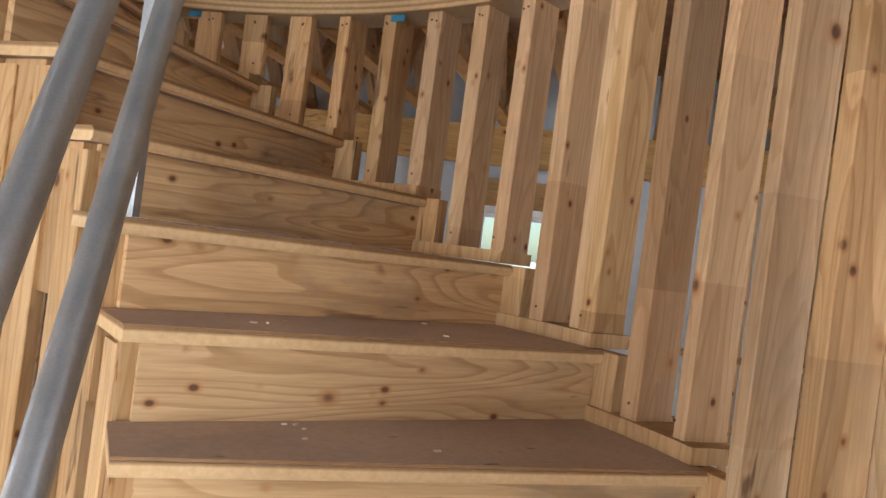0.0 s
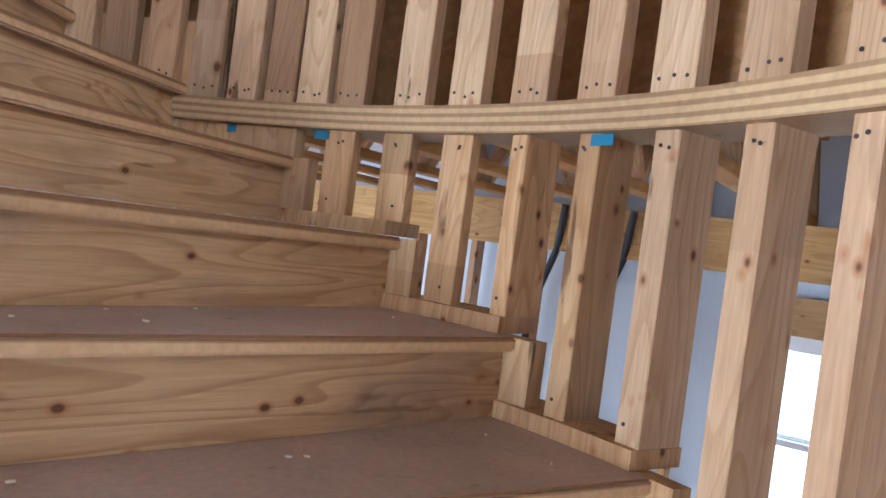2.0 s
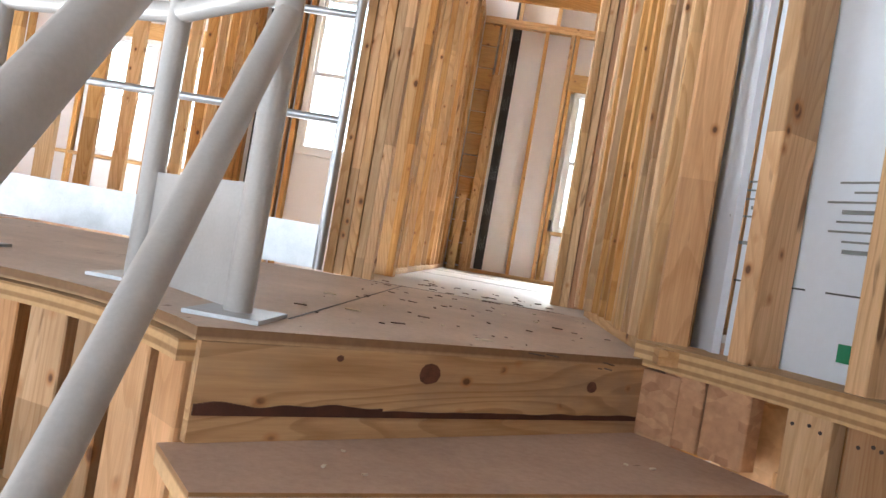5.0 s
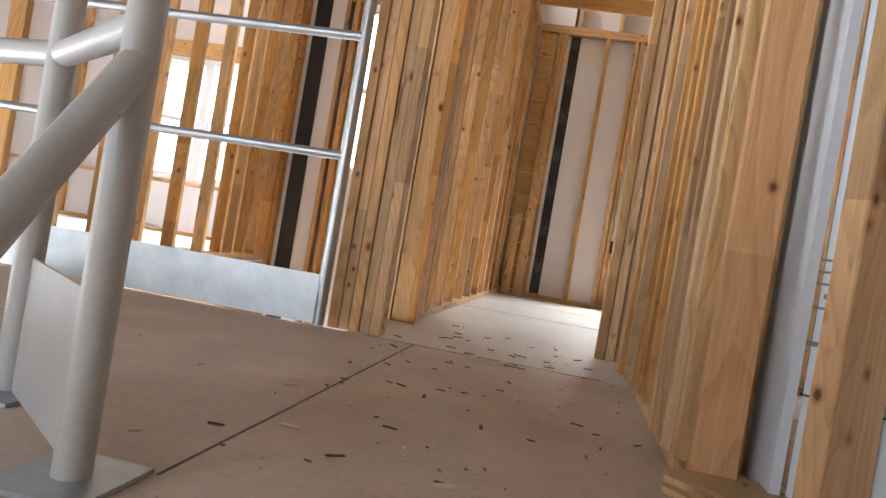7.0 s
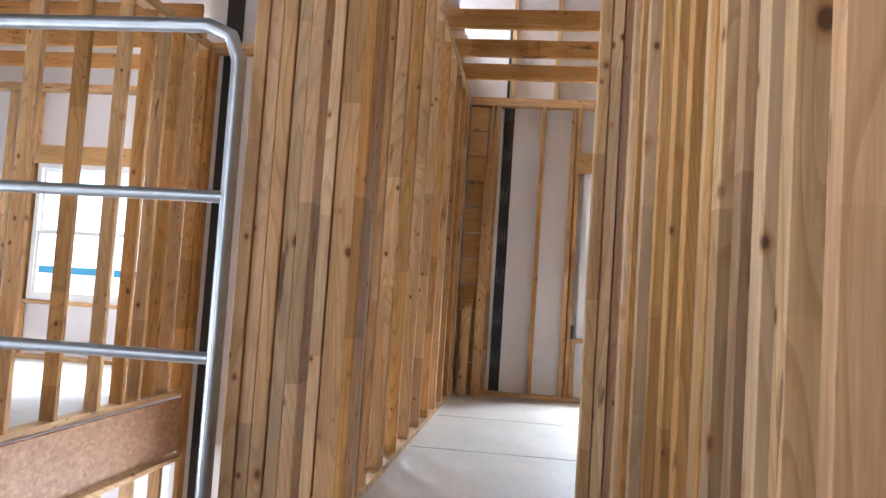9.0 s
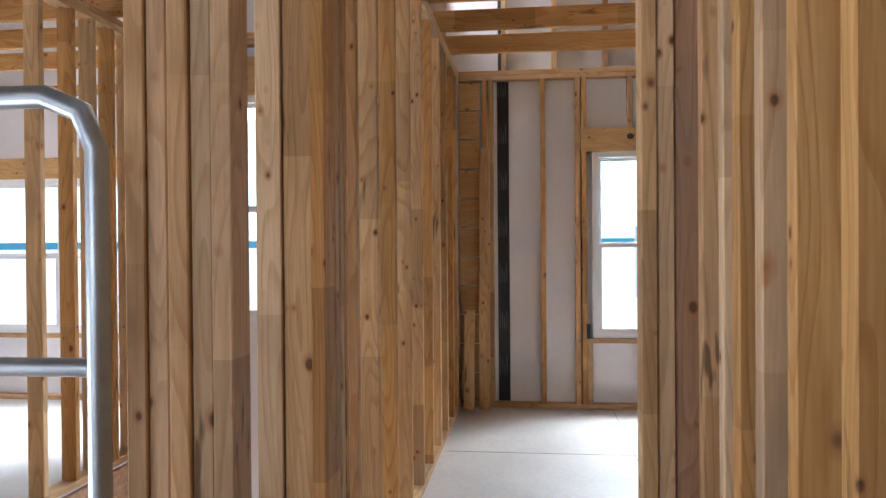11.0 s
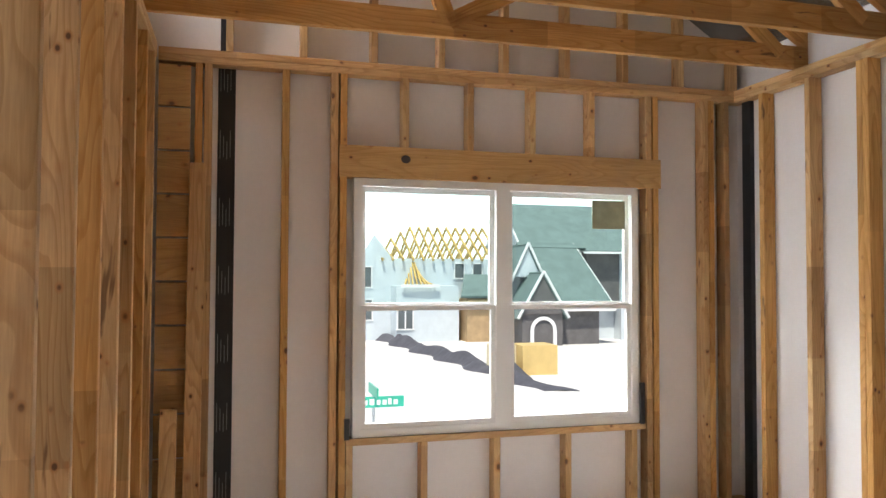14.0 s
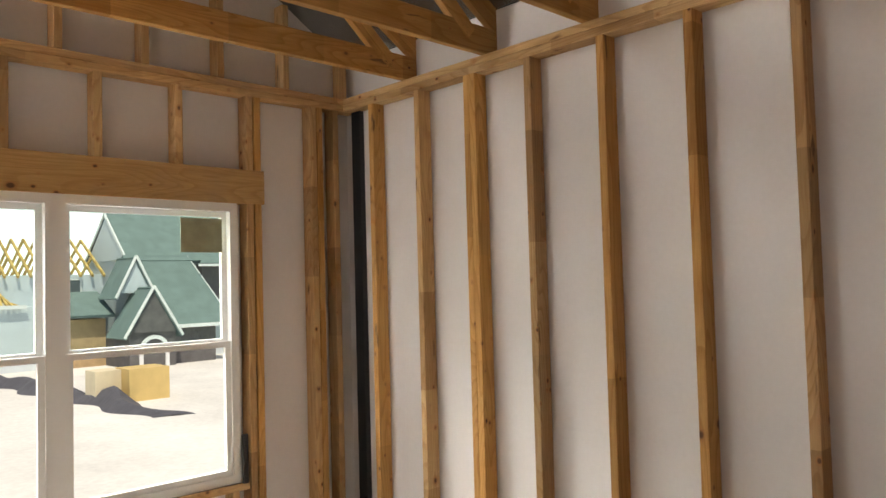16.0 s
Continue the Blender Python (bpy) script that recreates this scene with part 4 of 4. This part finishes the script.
for y, w, zb, zp, x in ((22.9, 3.4, 1.6, 4.5, HX + 3.0), (22.7, 2.4, 4.2, 6.6, HX + 0.6)):
    part("gable", slab([(x, y - w / 2, zb), (x, y + w / 2, zb), (x, y, zp)], 0.2), STONE if zb < 3 else WRAP, big)
    for sg in (-1, 1):
        part("roof", slab([(x + 0.3, y, zp + 0.1), (x - 3, y, zp + 0.1), (x - 3, y + sg * w / 2 * 1.15, zb - 0.35), (x + 0.3, y + sg * w / 2 * 1.15, zb - 0.35)][::sg], 0.15), SHINGLE, big)
        rail_between(big, (x + 0.35, y + sg * w / 2 * 1.15, zb - 0.3), (x + 0.35, y, zp + 0.15), 0.1, 0.17, VINYL, "fascia")
part("wall", box((HX - 1.5, 21.4, gz), (HX + 2.98, 24.5, 1.6)), STONE, big)
bm = bmesh.new()
for k in range(10):
    t0 = radians(180 * k / 10)
    t1 = radians(180 * (k + 1) / 10)
    rail = [(1.0 * math.cos(t0), 1.0 * math.sin(t0)), (1.0 * math.cos(t1), 1.0 * math.sin(t1)), (0.75 * math.cos(t1), 0.75 * math.sin(t1)), (0.75 * math.cos(t0), 0.75 * math.sin(t0))]
    a = [bm.verts.new((HX + 3.0, 23.0 + p, 0.4 + q)) for p, q in rail]
    b = [bm.verts.new((HX + 3.1, 23.0 + p, 0.4 + q)) for p, q in rail]
    bm.faces.new(b)
    for q in range(4):
        bm.faces.new((a[q], a[(q + 1) % 4], b[(q + 1) % 4], b[q]))
add_box(bm, (HX + 3.0, 22.0, gz), (HX + 3.1, 22.25, 0.4))
add_box(bm, (HX + 3.0, 23.75, gz), (HX + 3.1, 24.0, 0.4))
part("arch_trim", bm, VINYL, big, None, "white arched window trim")
# dark bay, pale garage wing and its brown door
part("bay", box((HX - 1.5, 28.2, 2.2), (HX - 0.6, 31.0, 6.2)), STONE, big)
part("roof", slab([(HX + 0.2, 27.6, 6.1), (HX + 0.2, 34.5, 6.1), (HX - 2.6, 34.5, 8.6), (HX - 2.6, 30.5, 8.6)], 0.2), SHINGLE, big)
rail_between(big, (HX + 0.3, 27.5, 6.1), (HX + 0.3, 34.5, 6.1), 0.1, 0.17, VINYL, "fascia")
part("wall", box((HX - 1.5, 31.0, gz), (HX - 0.3, 36.5, 6.0)), WRAP, big)
part("garage_door", box((HX - 0.3, 32.2, gz), (HX - 0.2, 34.6, 2.0)), sheet("brown_door", (0.30, 0.22, 0.17), 0.6, 0.2), big)
for y in (31.9, 32.7, 33.5):
    house_window(big, HX - 0.3, y, 3.4, 0.55, 1.2, 0)

framed = thing("house", (-65, 15, gz), "unfinished house in pale wrap with bare yellow roof trusses", "house")
part("wall", box((-71, 10.9, gz), (-62, 22.3, 5.6)), WRAP, framed)
part("wall", box((-62, 13.3, gz), (-60, 18.2, 3.5)), WRAP, framed)
part("gable", slab([(-62.2, 10.9, 5.6), (-62.2, 13.4, 5.6), (-62.2, 12.0, 7.4)], 0.2), WRAP, framed)
for i in range(13):
    y = 12.6 + 0.8 * i
    h = min(2.7, 0.6 + 0.55 * i)
    for p, q in (((-71.4, y, 5.5), (-66.5, y, 5.6 + h)), ((-61.6, y, 5.5), (-66.5, y, 5.6 + h)), ((-66.5, y, 5.6), (-64.0, y, 5.6 + h * 0.5))):
        rail_between(framed, p, q, 0.14, 0.2, YARN, "truss_chord")
for i in range(8):
    y = 13.9 + 0.33 * i
    h = 2.3 - abs(i - 3.5) * 0.5
    rail_between(framed, (-59.8, y, 3.5), (-62.4, 15.1 + (y - 15.1) * 0.35, 3.5 + h), 0.12, 0.16, YARN, "truss_chord")
rail_between(framed, (-59.7, 13.6, 3.5), (-59.7, 16.6, 3.5), 0.15, 0.24, VINYL, "fascia")
for y, z, w, h in ((11.5, 3.4, 0.6, 1.5), (11.5, 0.9, 0.7, 1.5), (18.8, 4.1, 0.8, 1.1), (20.3, 4.1, 0.8, 1.1)):
    house_window(framed, -62, y, z, w, h, 0)
house_window(framed, -60, 14.0, 0.3, 1.2, 1.6, 1)
part("lean_to_roof", slab([(-58.6, 17.9, 2.6), (-58.6, 21.8, 2.6), (-62, 21.8, 4.2), (-62, 19.2, 4.2)], 0.2), SHINGLE, framed)
part("garage_front", box((-62, 18.6, gz), (-59.2, 21.4, 2.5)), sheet("raw_sheathing", (0.52, 0.36, 0.2), 0.7, 0.25, 2.0), framed)
# Added emissive sheet: its glow gives the overexposed white of the sky.
bm = bmesh.new()
add_box(bm, (-1210, -1200, gz - 5), (-1200, 1600, 420))
sky_glow = Mat("glowing_white_sky", 1.0)
sky_glow.b.inputs["Base Color"].default_value = (0.8, 0.85, 0.88, 1)
sky_glow.b.inputs["Emission Color"].default_value = (0.88, 0.97, 1.0, 1)
sky_glow.b.inputs["Emission Strength"].default_value = 1.0
tagged(part("sky_backdrop", bm, sky_glow.m), "glowing sheet standing in for the bright white sky at the horizon", "backdrop", "", "structure")
# One dark ridge models the silt fence together with its shadow.
bm = bmesh.new()
rows_ = []
for i in range(90):
    f = i / 89
    x, y = -66 + 30.5 * f, 12.6 + 2.7 * f + 0.3 * math.sin(i * 0.45)
    h = max(0.05, 0.75 * (0.7 + noise.noise(Vector((i * 0.17, 3, 0)))) * min(1, f * 8, (1 - f) * 6))
    rows_.append([bm.verts.new(p) for p in ((x + 0.2, y + 0.9, gz), (x, y + 0.1, gz + h), (x - 0.1, y - 0.1, gz + h * 0.9), (x - 0.2, y - 0.7, gz))])
for p, q in zip(rows_, rows_[1:]):
    for k in range(3):
        bm.faces.new((p[k], p[k + 1], q[k + 1], q[k]))
tagged(part("silt_berm", bm, FENCE_SHADOW), "low silt fence sagging across the sand, its shadow painted in", "fence")
skip = thing("crate", (-41.5, 16.3, gz), "yellow timber crate on the sand", "crate")
part("body", box((-42.4, 15.8, gz), (-40.7, 17.7, gz + 1.5)), YELLOW, skip)
part("side", box((-42.9, 14.6, gz), (-41.6, 15.78, gz + 1.45)), sheet("pale_timber", (0.75, 0.65, 0.45), 0.7), skip)
sign = thing("street_sign", (-17.4, 3.92, gz), "green street name sign on a pole", "sign")
tube("pole", [(-17.4, 3.92, gz), (-17.4, 3.92, gz + 3.1)], 0.03, GALV, sign)
part("blade", box((-17.42, 3.4, gz + 2.9), (-17.37, 4.44, gz + 3.08)), GREENSIGN, sign, None, "green sign blade")
part("blade", box((-17.8, 3.905, gz + 3.1), (-17.0, 3.935, gz + 3.27)), GREENSIGN, sign)
bm = bmesh.new()
for i, (w_, h_) in enumerate(((0.05, 0.09), (0.03, 0.07), (0.05, 0.08), (0.04, 0.07), (0.06, 0.09), (0.04, 0.07), (0.05, 0.07), (0.04, 0.09), (0.05, 0.07))):
    add_box(bm, (-17.368, 3.47 + 0.095 * i + 0.03 * (i > 4), gz + 2.945), (-17.365, 3.47 + 0.095 * i + 0.03 * (i > 4) + w_ + 0.02, gz + 2.955 + h_))
part("lettering", bm, VINYL, sign)
bm = bmesh.new()
add_box(bm, (-900, -700, gz - 1), (-880, 150, gz + 9))
tagged(part("backdrop", bm, SEA), "far blue water on the horizon", "water", "", "structure")
